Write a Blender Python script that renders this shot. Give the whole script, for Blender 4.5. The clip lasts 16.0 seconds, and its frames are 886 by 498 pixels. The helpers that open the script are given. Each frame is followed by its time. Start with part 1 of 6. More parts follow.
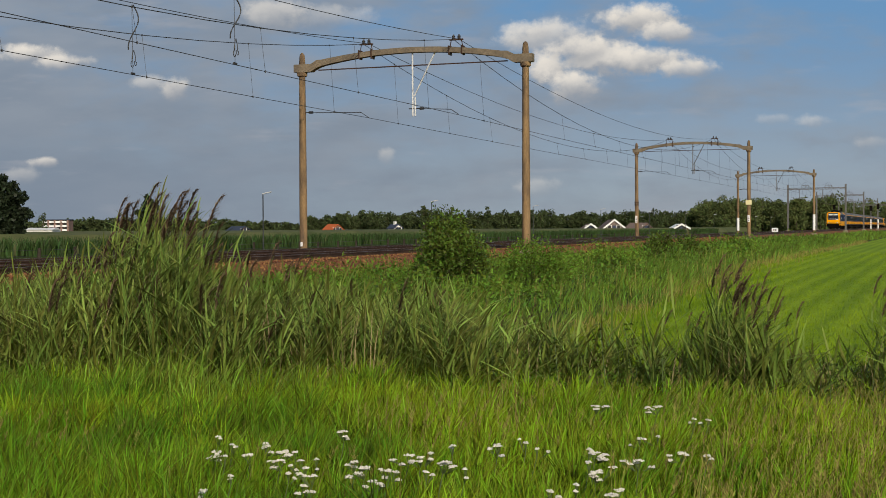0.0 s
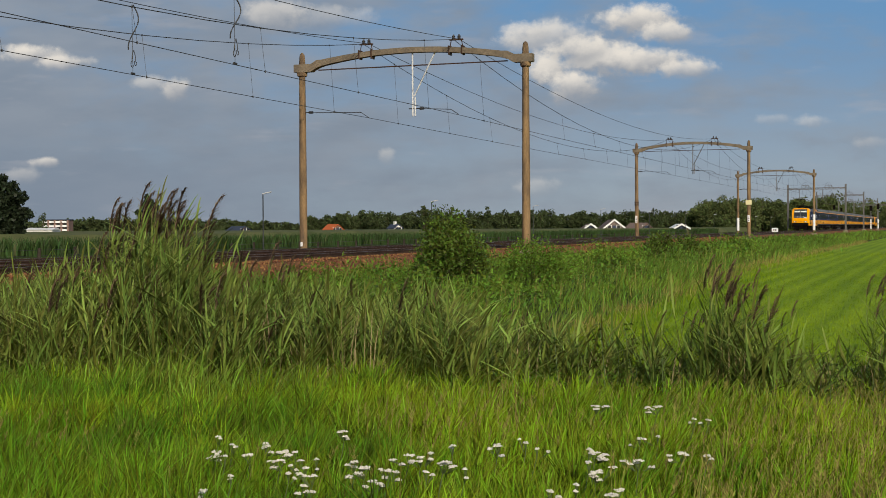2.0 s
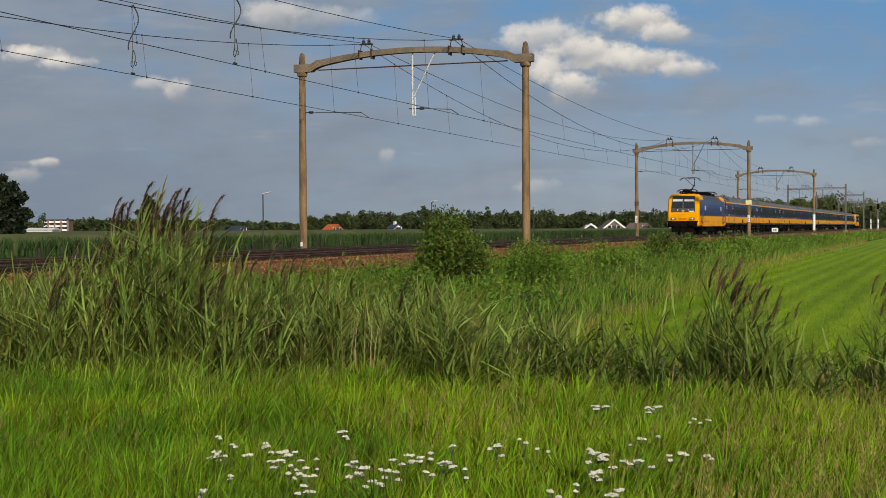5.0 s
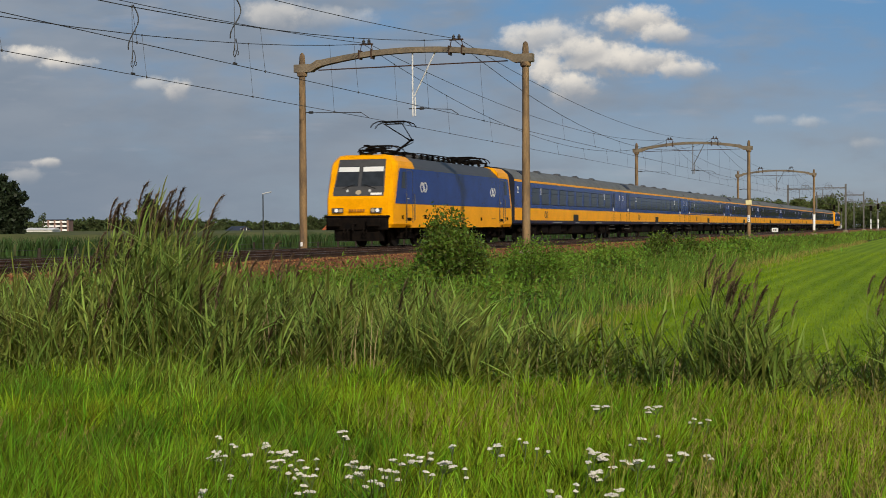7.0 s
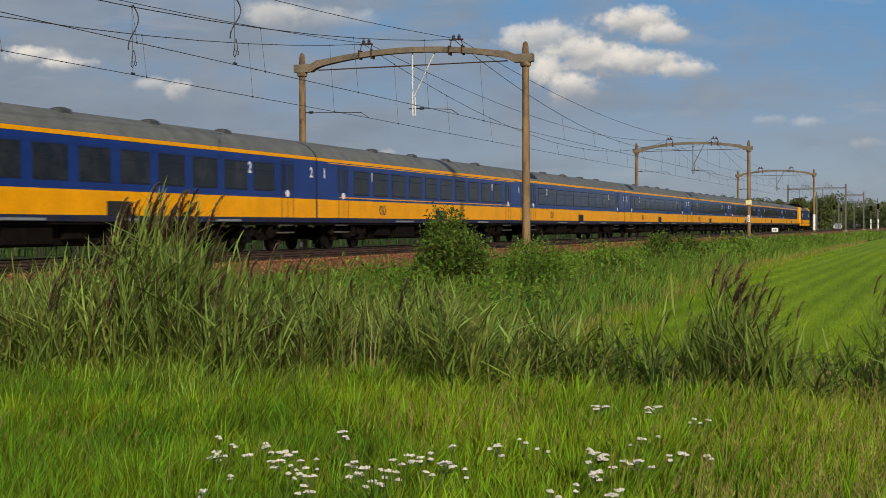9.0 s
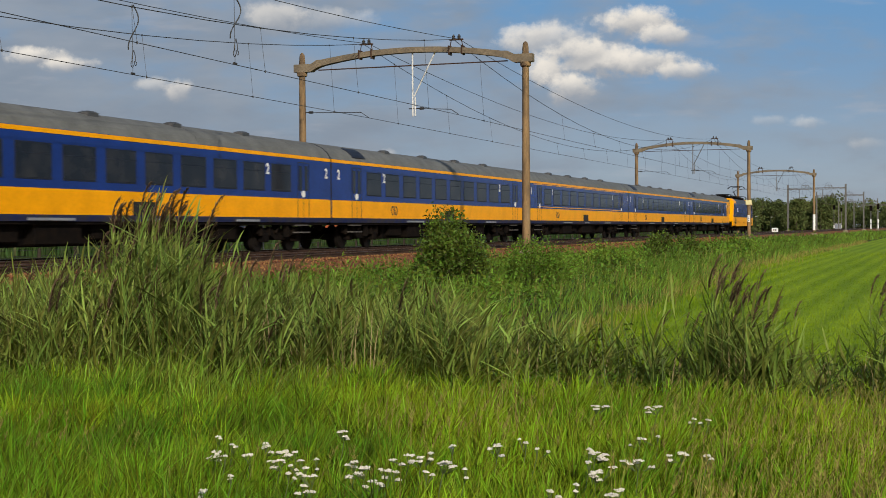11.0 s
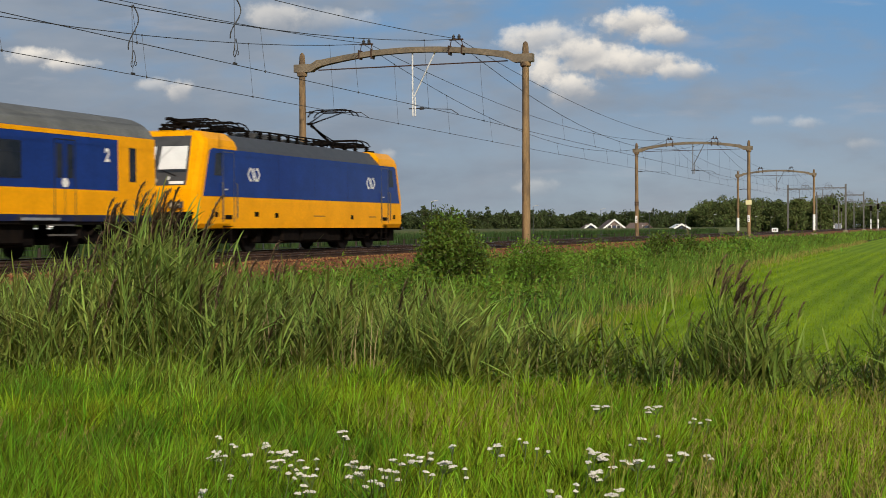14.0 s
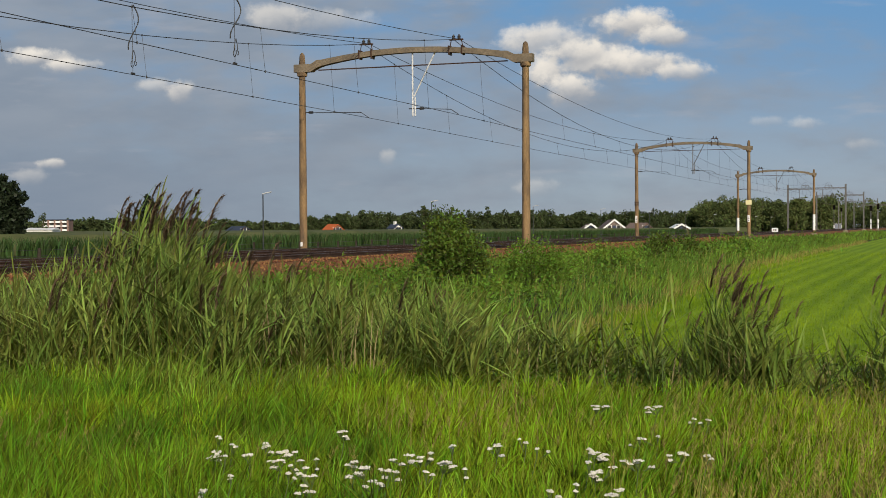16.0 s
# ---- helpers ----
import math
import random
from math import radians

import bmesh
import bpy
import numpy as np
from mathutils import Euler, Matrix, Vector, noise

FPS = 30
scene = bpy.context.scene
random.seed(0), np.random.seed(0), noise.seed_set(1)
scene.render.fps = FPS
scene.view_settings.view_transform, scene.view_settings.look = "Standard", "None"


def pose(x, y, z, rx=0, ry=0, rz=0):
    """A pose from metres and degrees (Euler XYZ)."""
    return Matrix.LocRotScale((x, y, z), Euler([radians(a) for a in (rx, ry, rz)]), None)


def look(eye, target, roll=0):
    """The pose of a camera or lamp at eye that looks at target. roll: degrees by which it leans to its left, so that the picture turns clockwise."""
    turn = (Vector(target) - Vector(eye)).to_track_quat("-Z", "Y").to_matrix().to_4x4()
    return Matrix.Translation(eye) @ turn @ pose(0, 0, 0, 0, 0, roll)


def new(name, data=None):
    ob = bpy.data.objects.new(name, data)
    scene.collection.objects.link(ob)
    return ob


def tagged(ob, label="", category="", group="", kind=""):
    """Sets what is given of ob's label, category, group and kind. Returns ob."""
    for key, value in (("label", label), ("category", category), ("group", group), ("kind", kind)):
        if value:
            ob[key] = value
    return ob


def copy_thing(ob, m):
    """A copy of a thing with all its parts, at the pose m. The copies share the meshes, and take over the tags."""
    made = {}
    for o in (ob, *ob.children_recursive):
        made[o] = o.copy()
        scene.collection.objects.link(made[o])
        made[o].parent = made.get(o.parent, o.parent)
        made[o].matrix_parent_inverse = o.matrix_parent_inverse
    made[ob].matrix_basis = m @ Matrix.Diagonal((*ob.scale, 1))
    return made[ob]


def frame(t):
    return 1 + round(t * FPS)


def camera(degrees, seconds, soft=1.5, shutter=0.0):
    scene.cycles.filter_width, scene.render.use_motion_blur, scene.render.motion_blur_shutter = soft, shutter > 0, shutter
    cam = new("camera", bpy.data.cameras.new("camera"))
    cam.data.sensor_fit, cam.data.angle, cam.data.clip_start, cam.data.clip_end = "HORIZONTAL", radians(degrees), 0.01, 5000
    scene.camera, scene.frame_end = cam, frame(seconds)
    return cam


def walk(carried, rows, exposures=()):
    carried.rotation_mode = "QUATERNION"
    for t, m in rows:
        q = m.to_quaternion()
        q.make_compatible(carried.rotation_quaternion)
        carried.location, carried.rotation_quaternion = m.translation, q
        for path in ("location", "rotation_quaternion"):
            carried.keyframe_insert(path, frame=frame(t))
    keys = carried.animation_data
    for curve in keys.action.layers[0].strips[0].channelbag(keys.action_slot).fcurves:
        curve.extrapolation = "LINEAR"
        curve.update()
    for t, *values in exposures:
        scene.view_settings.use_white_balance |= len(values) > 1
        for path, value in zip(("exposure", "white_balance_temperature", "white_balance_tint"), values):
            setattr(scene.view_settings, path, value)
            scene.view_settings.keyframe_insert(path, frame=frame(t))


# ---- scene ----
# Metres. y runs along the railway away from the camera, x to the camera's right of it, z = 0 at the top of the rails.
EYE = (0.0, 0.0, 0.76)
FAR_TRACK, NEAR_TRACK = -22.77, -18.77
SPEED, FRONT_AT_7 = 38.955, 52.89
SECONDS = 16.0
VIEW = 19.477
cam = camera(34.926, SECONDS, soft=0.5, shutter=0.12)
walk(cam, [(0.0, pose(*EYE, 90 - 0.844, 0, VIEW) @ pose(0, 0, 0, 0, 0, -0.35)),
           (SECONDS, pose(*EYE, 90 - 0.844, 0, VIEW) @ pose(0, 0, 0, 0, 0, -0.35))],
     exposures=[(0.0, -0.06), (8.5, -0.06), (11.5, 0.05), (SECONDS, 0.05)])

# ---- light ----
SUN_HIGH, SUN_WAY = 27.0, (0.56, -0.83)
world = bpy.data.worlds.new("sky")
scene.world = world
world.use_nodes = True
wn = world.node_tree.nodes
sky = wn.new("ShaderNodeTexSky")
sky.sky_type = "NISHITA"
sky.sun_disc = False
sky.sun_elevation = radians(SUN_HIGH)
sky.sun_rotation = math.atan2(SUN_WAY[0], SUN_WAY[1])
wn["Background"].inputs["Strength"].default_value = 0.085
world.node_tree.links.new(sky.outputs[0], wn["Background"].inputs["Color"])
sun = new("sun", bpy.data.lights.new("sun", "SUN"))
sun.data.energy, sun.data.angle, sun.data.color = 3.7, radians(0.8), (1.0, 0.89, 0.74)
reach = math.cos(radians(SUN_HIGH))
sun.matrix_world = look((reach * SUN_WAY[0] * 60, reach * SUN_WAY[1] * 60, 60 * math.sin(radians(SUN_HIGH))), (0, 0, 0))


# ---- materials ----
def mat(name, color, rough=0.6, metal=0.0, vary=0.25, scale=3.0, bump=0.0, bump_scale=30.0, second=None, stretch=(1, 1, 1),
        island=0.0, thin=0.0, lo=0.35, hi=0.65):
    """A surface with two scales of variation. second: the colour of stains; island: change from piece to piece;
    thin: the share of light that goes through a leaf."""
    m = bpy.data.materials.new(name)
    m.use_nodes = True
    nt = m.node_tree
    n, link = nt.nodes, nt.links.new
    b = n["Principled BSDF"]
    b.inputs["Roughness"].default_value, b.inputs["Metallic"].default_value = rough, metal
    b.inputs["Specular IOR Level"].default_value = 0.5 if rough < 0.35 or metal > 0.4 else (0.3 if rough < 0.7 else 0.12)
    tc, mp = n.new("ShaderNodeTexCoord"), n.new("ShaderNodeMapping")
    mp.inputs["Scale"].default_value = stretch
    link(tc.outputs["Object"], mp.inputs["Vector"])
    big, fine = n.new("ShaderNodeTexNoise"), n.new("ShaderNodeTexNoise")
    for t, s, d in ((big, scale, 5.0), (fine, scale * 9, 4.0)):
        t.inputs["Scale"].default_value, t.inputs["Detail"].default_value = s, d
        link(mp.outputs[0], t.inputs["Vector"])
    ramp = n.new("ShaderNodeMapRange")
    ramp.inputs["From Min"].default_value, ramp.inputs["From Max"].default_value = lo, hi
    link(big.outputs["Fac"], ramp.inputs["Value"])
    mix = n.new("ShaderNodeMix")
    mix.data_type = "RGBA"
    sec = second or tuple(c * (1 - vary) for c in color)
    mix.inputs["A"].default_value, mix.inputs["B"].default_value = (*color, 1), (*sec, 1)
    link(ramp.outputs[0], mix.inputs["Factor"])
    hsv = n.new("ShaderNodeHueSaturation")
    link(mix.outputs["Result"], hsv.inputs["Color"])
    mr = n.new("ShaderNodeMapRange")
    mr.inputs["From Min"].default_value, mr.inputs["From Max"].default_value = 0.3, 0.7
    mr.inputs["To Min"].default_value, mr.inputs["To Max"].default_value = 1 - vary * 0.5, 1 + vary * 0.5
    link(fine.outputs["Fac"], mr.inputs["Value"])
    val = mr.outputs[0]
    if island:
        geo, mi, mu = n.new("ShaderNodeNewGeometry"), n.new("ShaderNodeMapRange"), n.new("ShaderNodeMath")
        mi.inputs["To Min"].default_value, mi.inputs["To Max"].default_value = 1 - island, 1 + island
        link(geo.outputs["Random Per Island"], mi.inputs["Value"])
        mu.operation = "MULTIPLY"
        link(val, mu.inputs[0]), link(mi.outputs[0], mu.inputs[1])
        val = mu.outputs[0]
        hm = n.new("ShaderNodeMapRange")
        hm.inputs["To Min"].default_value, hm.inputs["To Max"].default_value = 0.5 - island * 0.06, 0.5 + island * 0.05
        link(geo.outputs["Random Per Island"], hm.inputs["Value"])
        link(hm.outputs[0], hsv.inputs["Hue"])
    link(val, hsv.inputs["Value"])
    link(hsv.outputs[0], b.inputs["Base Color"])
    if bump:
        bn, bt = n.new("ShaderNodeBump"), n.new("ShaderNodeTexNoise")
        bt.inputs["Scale"].default_value, bt.inputs["Detail"].default_value = bump_scale, 6.0
        link(mp.outputs[0], bt.inputs["Vector"]), link(bt.outputs["Fac"], bn.inputs["Height"])
        bn.inputs["Strength"].default_value, bn.inputs["Distance"].default_value = bump, 0.05
        link(bn.outputs[0], b.inputs["Normal"])
    if thin:
        b.inputs["Specular IOR Level"].default_value = 0.22
        tr, ms = n.new("ShaderNodeBsdfTranslucent"), n.new("ShaderNodeMixShader")
        link(hsv.outputs[0], tr.inputs["Color"])
        ms.inputs[0].default_value = thin
        link(b.outputs[0], ms.inputs[1]), link(tr.outputs[0], ms.inputs[2])
        link(ms.outputs[0], n["Material Output"].inputs["Surface"])
    return m


M_YELLOW = mat("train_yellow", (0.88, 0.375, 0.002), 0.3, vary=0.12, scale=1.2)
M_BLUE = mat("train_blue", (0.006, 0.030, 0.195), 0.16, vary=0.2, scale=1.2)
for m_, gloss in ((M_YELLOW, 0.06), (M_BLUE, 0.2)):
    m_.node_tree.nodes["Principled BSDF"].inputs["Specular IOR Level"].default_value = gloss
M_GREY = mat("roof_grey", (0.150, 0.154, 0.146), 0.65, vary=0.3, scale=1.5)
M_DARKGREY = mat("front_grey", (0.065, 0.066, 0.068), 0.5, vary=0.2)
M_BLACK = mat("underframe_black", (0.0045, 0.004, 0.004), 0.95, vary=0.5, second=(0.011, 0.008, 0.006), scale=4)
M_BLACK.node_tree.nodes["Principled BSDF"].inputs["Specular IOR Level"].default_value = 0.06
M_WINDOW = mat("coach_glass", (0.007, 0.009, 0.014), 0.10, vary=0.3, second=(0.026, 0.026, 0.028), scale=1.3, lo=.45, hi=.7)
M_WINDOW.node_tree.nodes["Principled BSDF"].inputs["Specular IOR Level"].default_value = 0.2
M_PANE = mat("cab_glass", (0.03, 0.035, 0.04), 0.05, vary=0.3)
M_BLIND = mat("white_blind", (0.72, 0.74, 0.74), 0.7, vary=0.06)
M_WHITE = mat("white_paint", (0.80, 0.80, 0.78), 0.5, vary=0.08)
M_STEEL = mat("bare_steel", (0.20, 0.19, 0.18), 0.45, 0.7, vary=0.3, scale=6)
M_LAMP = mat("lamp_glass", (0.42, 0.36, 0.26), 0.2, vary=0.05)
M_LIT = bpy.data.materials.new("lit_headlamp")
M_LIT.use_nodes = True
M_LIT.node_tree.nodes["Principled BSDF"].inputs["Emission Color"].default_value = (1.0, 0.93, 0.8, 1)
M_LIT.node_tree.nodes["Principled BSDF"].inputs["Emission Strength"].default_value = 0.12
M_POLE = mat("weathered_concrete", (0.27, 0.178, 0.090), 0.85, vary=0.35, second=(0.120, 0.085, 0.055), scale=1.4, stretch=(3, 3, 0.7),
             bump=0.35, bump_scale=40)
M_BEAM = mat("grey_brown_concrete", (0.205, 0.165, 0.115), 0.88, vary=0.35, second=(0.14, 0.115, 0.085), scale=1.6, bump=0.35, bump_scale=40)
M_BASE = mat("pale_concrete", (0.30, 0.24, 0.17), 0.9, vary=0.3, bump=0.3)
M_WIRE = mat("copper_wire", (0.05, 0.05, 0.05), 0.6, 0.3, vary=0.2)
M_INSUL = mat("insulator", (0.02, 0.015, 0.013), 0.3, vary=0.2)
M_ZINC = mat("zinc_tube", (0.56, 0.57, 0.57), 0.5, 0.1, vary=0.12)
M_RAIL = mat("rusty_rail", (0.075, 0.045, 0.032), 0.7, 0.2, vary=0.4, scale=3)
M_RAILTOP = mat("worn_rail_head", (0.32, 0.30, 0.29), 0.3, 0.8, vary=0.2)
M_SLEEPER = mat("sleeper", (0.13, 0.095, 0.07), 0.9, vary=0.4, island=0.2, bump=0.4)
M_BALLAST = mat("rust_brown_ballast", (0.235, 0.105, 0.045), 0.95, vary=0.4, second=(0.15, 0.075, 0.038), scale=5, bump=1.0, bump_scale=28)
M_STONE = mat("ballast_stone", (0.27, 0.125, 0.055), 0.92, vary=0.3, scale=6, island=0.5)
# ground colour darkened to stand in for shade between the grass blades
M_SHADED_GROUND = mat("shade_darkened_ground", (0.042, 0.062, 0.012), 0.95, vary=0.4, second=(0.030, 0.040, 0.012), scale=0.6, bump=0.8, bump_scale=14)
M_ASPHALT = mat("asphalt", (0.055, 0.055, 0.052), 0.9, vary=0.3, bump=0.3)


# ---- mesh builder ----
class Shape:
    """Collects the pieces of one mesh."""

    def __init__(self):
        self.v, self.f, self.m, self.k = [], [], [], 0

    def add(self, verts, faces, k=None):
        o = len(self.v)
        self.v += [tuple(p) for p in verts]
        self.f += [tuple(o + i for i in q) for q in faces]
        self.m += [self.k if k is None else k] * len(faces)
        return self

    def box(self, x0, x1, y0, y1, z0, z1, c=0.0, k=None):
        """A box with its edges cut off by c."""
        x0, x1, y0, y1, z0, z1 = min(x0, x1), max(x0, x1), min(y0, y1), max(y0, y1), min(z0, z1), max(z0, z1)
        if c <= 0:
            vs = [(x, y, z) for z in (z0, z1) for x, y in ((x0, y0), (x1, y0), (x1, y1), (x0, y1))]
            return self.add(vs, [(3, 2, 1, 0), (4, 5, 6, 7), (0, 1, 5, 4), (1, 2, 6, 5), (2, 3, 7, 6), (3, 0, 4, 7)], k)
        rings = []
        for z, d in ((z0, c), (z0 + c, 0), (z1 - c, 0), (z1, c)):
            e = c
            rings.append([(x0 + e, y0 + d, z), (x1 - e, y0 + d, z), (x1 - d, y0 + e, z), (x1 - d, y1 - e, z),
                          (x1 - e, y1 - d, z), (x0 + e, y1 - d, z), (x0 + d, y1 - e, z), (x0 + d, y0 + e, z)])
        return self.loft(rings, True, k)

    def loft(self, rings, caps=True, k=None, closed=True):
        n = len(rings[0])
        fs = []
        for i in range(len(rings) - 1):
            for j in range(n if closed else n - 1):
                a, b = i * n + j, i * n + (j + 1) % n
                fs.append((a, b, b + n, a + n))
        if caps:
            fs.append(tuple(reversed(range(n))))
            fs.append(tuple((len(rings) - 1) * n + j for j in range(n)))
        return self.add([p for r in rings for p in r], fs, k)

    def tube(self, path, radii, n=6, k=None, caps=True):
        """A round bar along a path."""
        pts = [Vector(p) for p in path]
        if isinstance(radii, (int, float)):
            radii = [radii] * len(pts)
        radii = [float(r) for r in radii]
        rings = []
        for i, p in enumerate(pts):
            d = (pts[min(i + 1, len(pts) - 1)] - pts[max(i - 1, 0)]).normalized()
            up = Vector((0, 0, 1)) if abs(d.z) < 0.92 else Vector((1, 0, 0))
            a = d.cross(up).normalized()
            b = a.cross(d)
            rings.append([p + radii[i] * (math.cos(t) * a + math.sin(t) * b) for t in (2 * math.pi * j / n for j in range(n))])
        return self.loft(rings, caps, k)

    def disc(self, c, axis, r, h, n=20, k=None):
        a = Vector(axis).normalized() * h * 0.5
        return self.tube([Vector(c) - a, Vector(c) + a], r, n, k)

    def poly(self, pts, k=None):
        return self.add(pts, [tuple(range(len(pts)))], k)

    def slab(self, outline, x0, x1, k=None):
        """A flat shape given by (y, z), from x0 to x1."""
        return self.loft([[(x0, y, z) for y, z in outline], [(x1, y, z) for y, z in outline]], True, k)


def part(name, sh, material, parent=None, label="", smooth=False):
    me = bpy.data.meshes.new(name)
    me.from_pydata(sh.v, [], sh.f)
    for m in material if isinstance(material, (list, tuple)) else [material]:
        me.materials.append(m)
    if isinstance(material, (list, tuple)) and len(material) > 1:
        me.polygons.foreach_set("material_index", sh.m)
    bm = bmesh.new()
    bm.from_mesh(me)
    bmesh.ops.recalc_face_normals(bm, faces=bm.faces)
    bm.to_mesh(me)
    bm.free()
    if smooth:
        me.polygons.foreach_set("use_smooth", [True] * len(me.polygons))
        me.set_sharp_from_angle(angle=radians(38))
    me.update()
    ob = new(name, me)
    if parent:
        ob.parent = parent
    if label:
        tagged(ob, label)
    return ob


def sheet(name, verts, faces, material, smooth=False):
    """A mesh from numpy arrays of corners and equal faces."""
    verts, faces = np.asarray(verts, np.float32), np.asarray(faces, np.int32)
    me = bpy.data.meshes.new(name)
    me.vertices.add(len(verts))
    me.vertices.foreach_set("co", verts.ravel())
    w = faces.shape[1]
    me.loops.add(faces.size)
    me.loops.foreach_set("vertex_index", faces.ravel())
    me.polygons.add(len(faces))
    me.polygons.foreach_set("loop_start", np.arange(0, faces.size, w, dtype=np.int32))
    me.polygons.foreach_set("loop_total", np.full(len(faces), w, np.int32))
    if smooth:
        me.polygons.foreach_set("use_smooth", np.ones(len(faces), bool))
    me.materials.append(material)
    me.update(calc_edges=True)
    return new(name, me)


def thing(name, label, category, group="", at=None):
    ob = new(name)
    ob.empty_display_size = 0.2
    if at is not None:
        ob.matrix_basis = at
    return tagged(ob, label, category, group)


# ---- ground ----
def smooth_step(a, b, x):
    t = np.clip((x - a) / (b - a), 0, 1)
    return t * t * (3 - 2 * t)


def ditch_line(x, y):
    """Metres beyond the line of the reed ditch, which crosses in front of the camera."""
    c, s = math.cos(radians(VIEW)), math.sin(radians(VIEW))
    depth, right = -s * x + c * y, c * x + s * y
    return depth - 12.9 + 0.27 * right, right, depth


def ground_z(x, y):
    x, y = np.asarray(x, float), np.asarray(y, float)
    over, right, depth = ditch_line(x, y)
    z = np.full(np.broadcast(x, y).shape, -0.95)
    z = z + np.interp(x, [-34, -31, -28.4, -16.2, -15.2, -12, -8.5, -6.5], [0, .30, .54, .50, .40, .24, .05, 0])
    z = z + 0.10 * (1 - smooth_step(-1.0, 0.5, over))
    z = z - 0.16 * np.exp(-((over - 1.6) / 0.8) ** 2) * smooth_step(-15, -9, x)
    z = z + 0.04 * np.sin(x * 0.9 + 1.3 * np.sin(y * 0.31)) * np.sin(y * 0.7) * (over < 0.8)
    return z


def build_ground():
    xs = np.concatenate([[-4200, -2000, -900, -400, -200, -120, -80, -60, -50, -42], np.arange(-38, 30, 0.75), [34, 40, 60, 100, 200, 500, 1200, 2500, 4200]])
    ys = np.concatenate([[-2500, -900, -300, -100, -40], np.arange(-20, 60, 0.75), np.arange(60, 150, 3), [160, 180, 220, 300, 450, 700, 1100, 1800, 3000, 4600]])
    gx, gy = np.meshgrid(xs, ys)
    v = np.stack([gx.ravel(), gy.ravel(), ground_z(gx, gy).ravel()], 1)
    w = len(xs)
    i = (np.arange(len(ys) - 1)[:, None] * w + np.arange(w - 1)[None, :]).ravel()
    ob = sheet("ground", v, np.stack([i, i + 1, i + w + 1, i + w], 1), M_SHADED_GROUND, True)
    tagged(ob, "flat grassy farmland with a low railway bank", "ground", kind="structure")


build_ground()


# ---- railway ----
def build_track():
    bed = Shape()
    prof = [(-28.3, -0.45), (-27.0, -0.22), (-25.0, -0.15), (-16.9, -0.15), (-15.7, -0.46), (-15.0, -0.60)]
    ys = list(range(-60, 700, 20))
    rng = random.Random(5)
    bed.loft([[(x + rng.uniform(-.08, .08), y, z) for x, z in prof] for y in ys], False, closed=False)
    ob = part("ballast_bed", bed, M_BALLAST)
    tagged(ob, "rust-brown ballast bed under two railway tracks", "track bed", kind="structure")
    # loose stones on the near shoulder
    r = np.random.RandomState(3)
    n = 15000
    x = r.uniform(-18.0, -15.2, n)
    y = 4 + 120 * r.uniform(0, 1, n) ** 1.5
    z = np.interp(x, [-18.0, -16.9, -15.7, -15.2], [-0.14, -0.13, -0.44, -0.55])
    s = r.uniform(0.022, 0.05, n)
    base = np.array([(1, 0, 0), (-.5, .9, .1), (-.6, -.8, 0), (0.1, .1, 1), (0, 0, -.8)])
    tri = np.array([(0, 1, 3), (1, 2, 3), (2, 0, 3), (1, 0, 4), (2, 1, 4), (0, 2, 4)])
    a = r.uniform(0, 6.28, n)
    ca, sa = np.cos(a), np.sin(a)
    k = base[None] * s[:, None, None] * r.uniform(.7, 1.3, (n, 5, 1))
    vx = k[:, :, 0] * ca[:, None] - k[:, :, 1] * sa[:, None] + x[:, None]
    vy = k[:, :, 0] * sa[:, None] + k[:, :, 1] * ca[:, None] + y[:, None]
    vz = k[:, :, 2] + z[:, None]
    f = (tri[None] + 5 * np.arange(n)[:, None, None]).reshape(-1, 3)
    ob = sheet("ballast_stones", np.stack([vx, vy, vz], 2).reshape(-1, 3), f, M_STONE)
    tagged(ob, "loose rust-brown ballast stones on the track shoulder", "gravel", kind="stuff")
    for cx in (NEAR_TRACK, FAR_TRACK):
        track = thing("railway_track", "rusty steel rails on wooden sleepers in ballast", "railway track", "railway tracks", pose(cx, 0, 0))
        track["kind"] = "structure"
        for side in (-0.7525, 0.7525):
            rail = Shape()
            sec = [(-.075, -.16), (.075, -.16), (.075, -.14), (.015, -.12), (.015, -.045), (.036, -.035), (.036, -.004), (.028, 0),
                   (-.028, 0), (-.036, -.004), (-.036, -.035), (-.015, -.045), (-.015, -.12), (-.075, -.14)]
            rail.loft([[(side + x, y, z) for x, z in sec] for y in (-60, 60, 200, 690)], True)
            ob = part("rail", rail, M_RAIL, track)
            top = Shape().box(side - .03, side + .03, -60, 690, 0.0015, 0.003)
            part("rail_head", top, M_RAILTOP, ob, "bright worn rail head")
        sl = Shape()
        for i in range(330):
            y = -20 + i * 0.6
            sl.box(-1.25, 1.25, y, y + .25, -.30, -.135, 0.02)
        ob = part("sleepers", sl, M_SLEEPER, track)
        ob["kind"] = "stuff"


build_track()


# ---- catenary ----
PORTALS = [-15.0, 54.87, 125.0, 191.93]
STEEL_PORTALS = [257.7, 319.0, 390.0, 460.0]
LEFT_POLE, RIGHT_POLE, POLE_TOP = -25.74, -15.82, 8.29


def bow_height(s):
    """The centre line of the bow, by the share of its span."""
    return 7.62 + 0.55 * (1 - (2 * s - 1) ** 2)


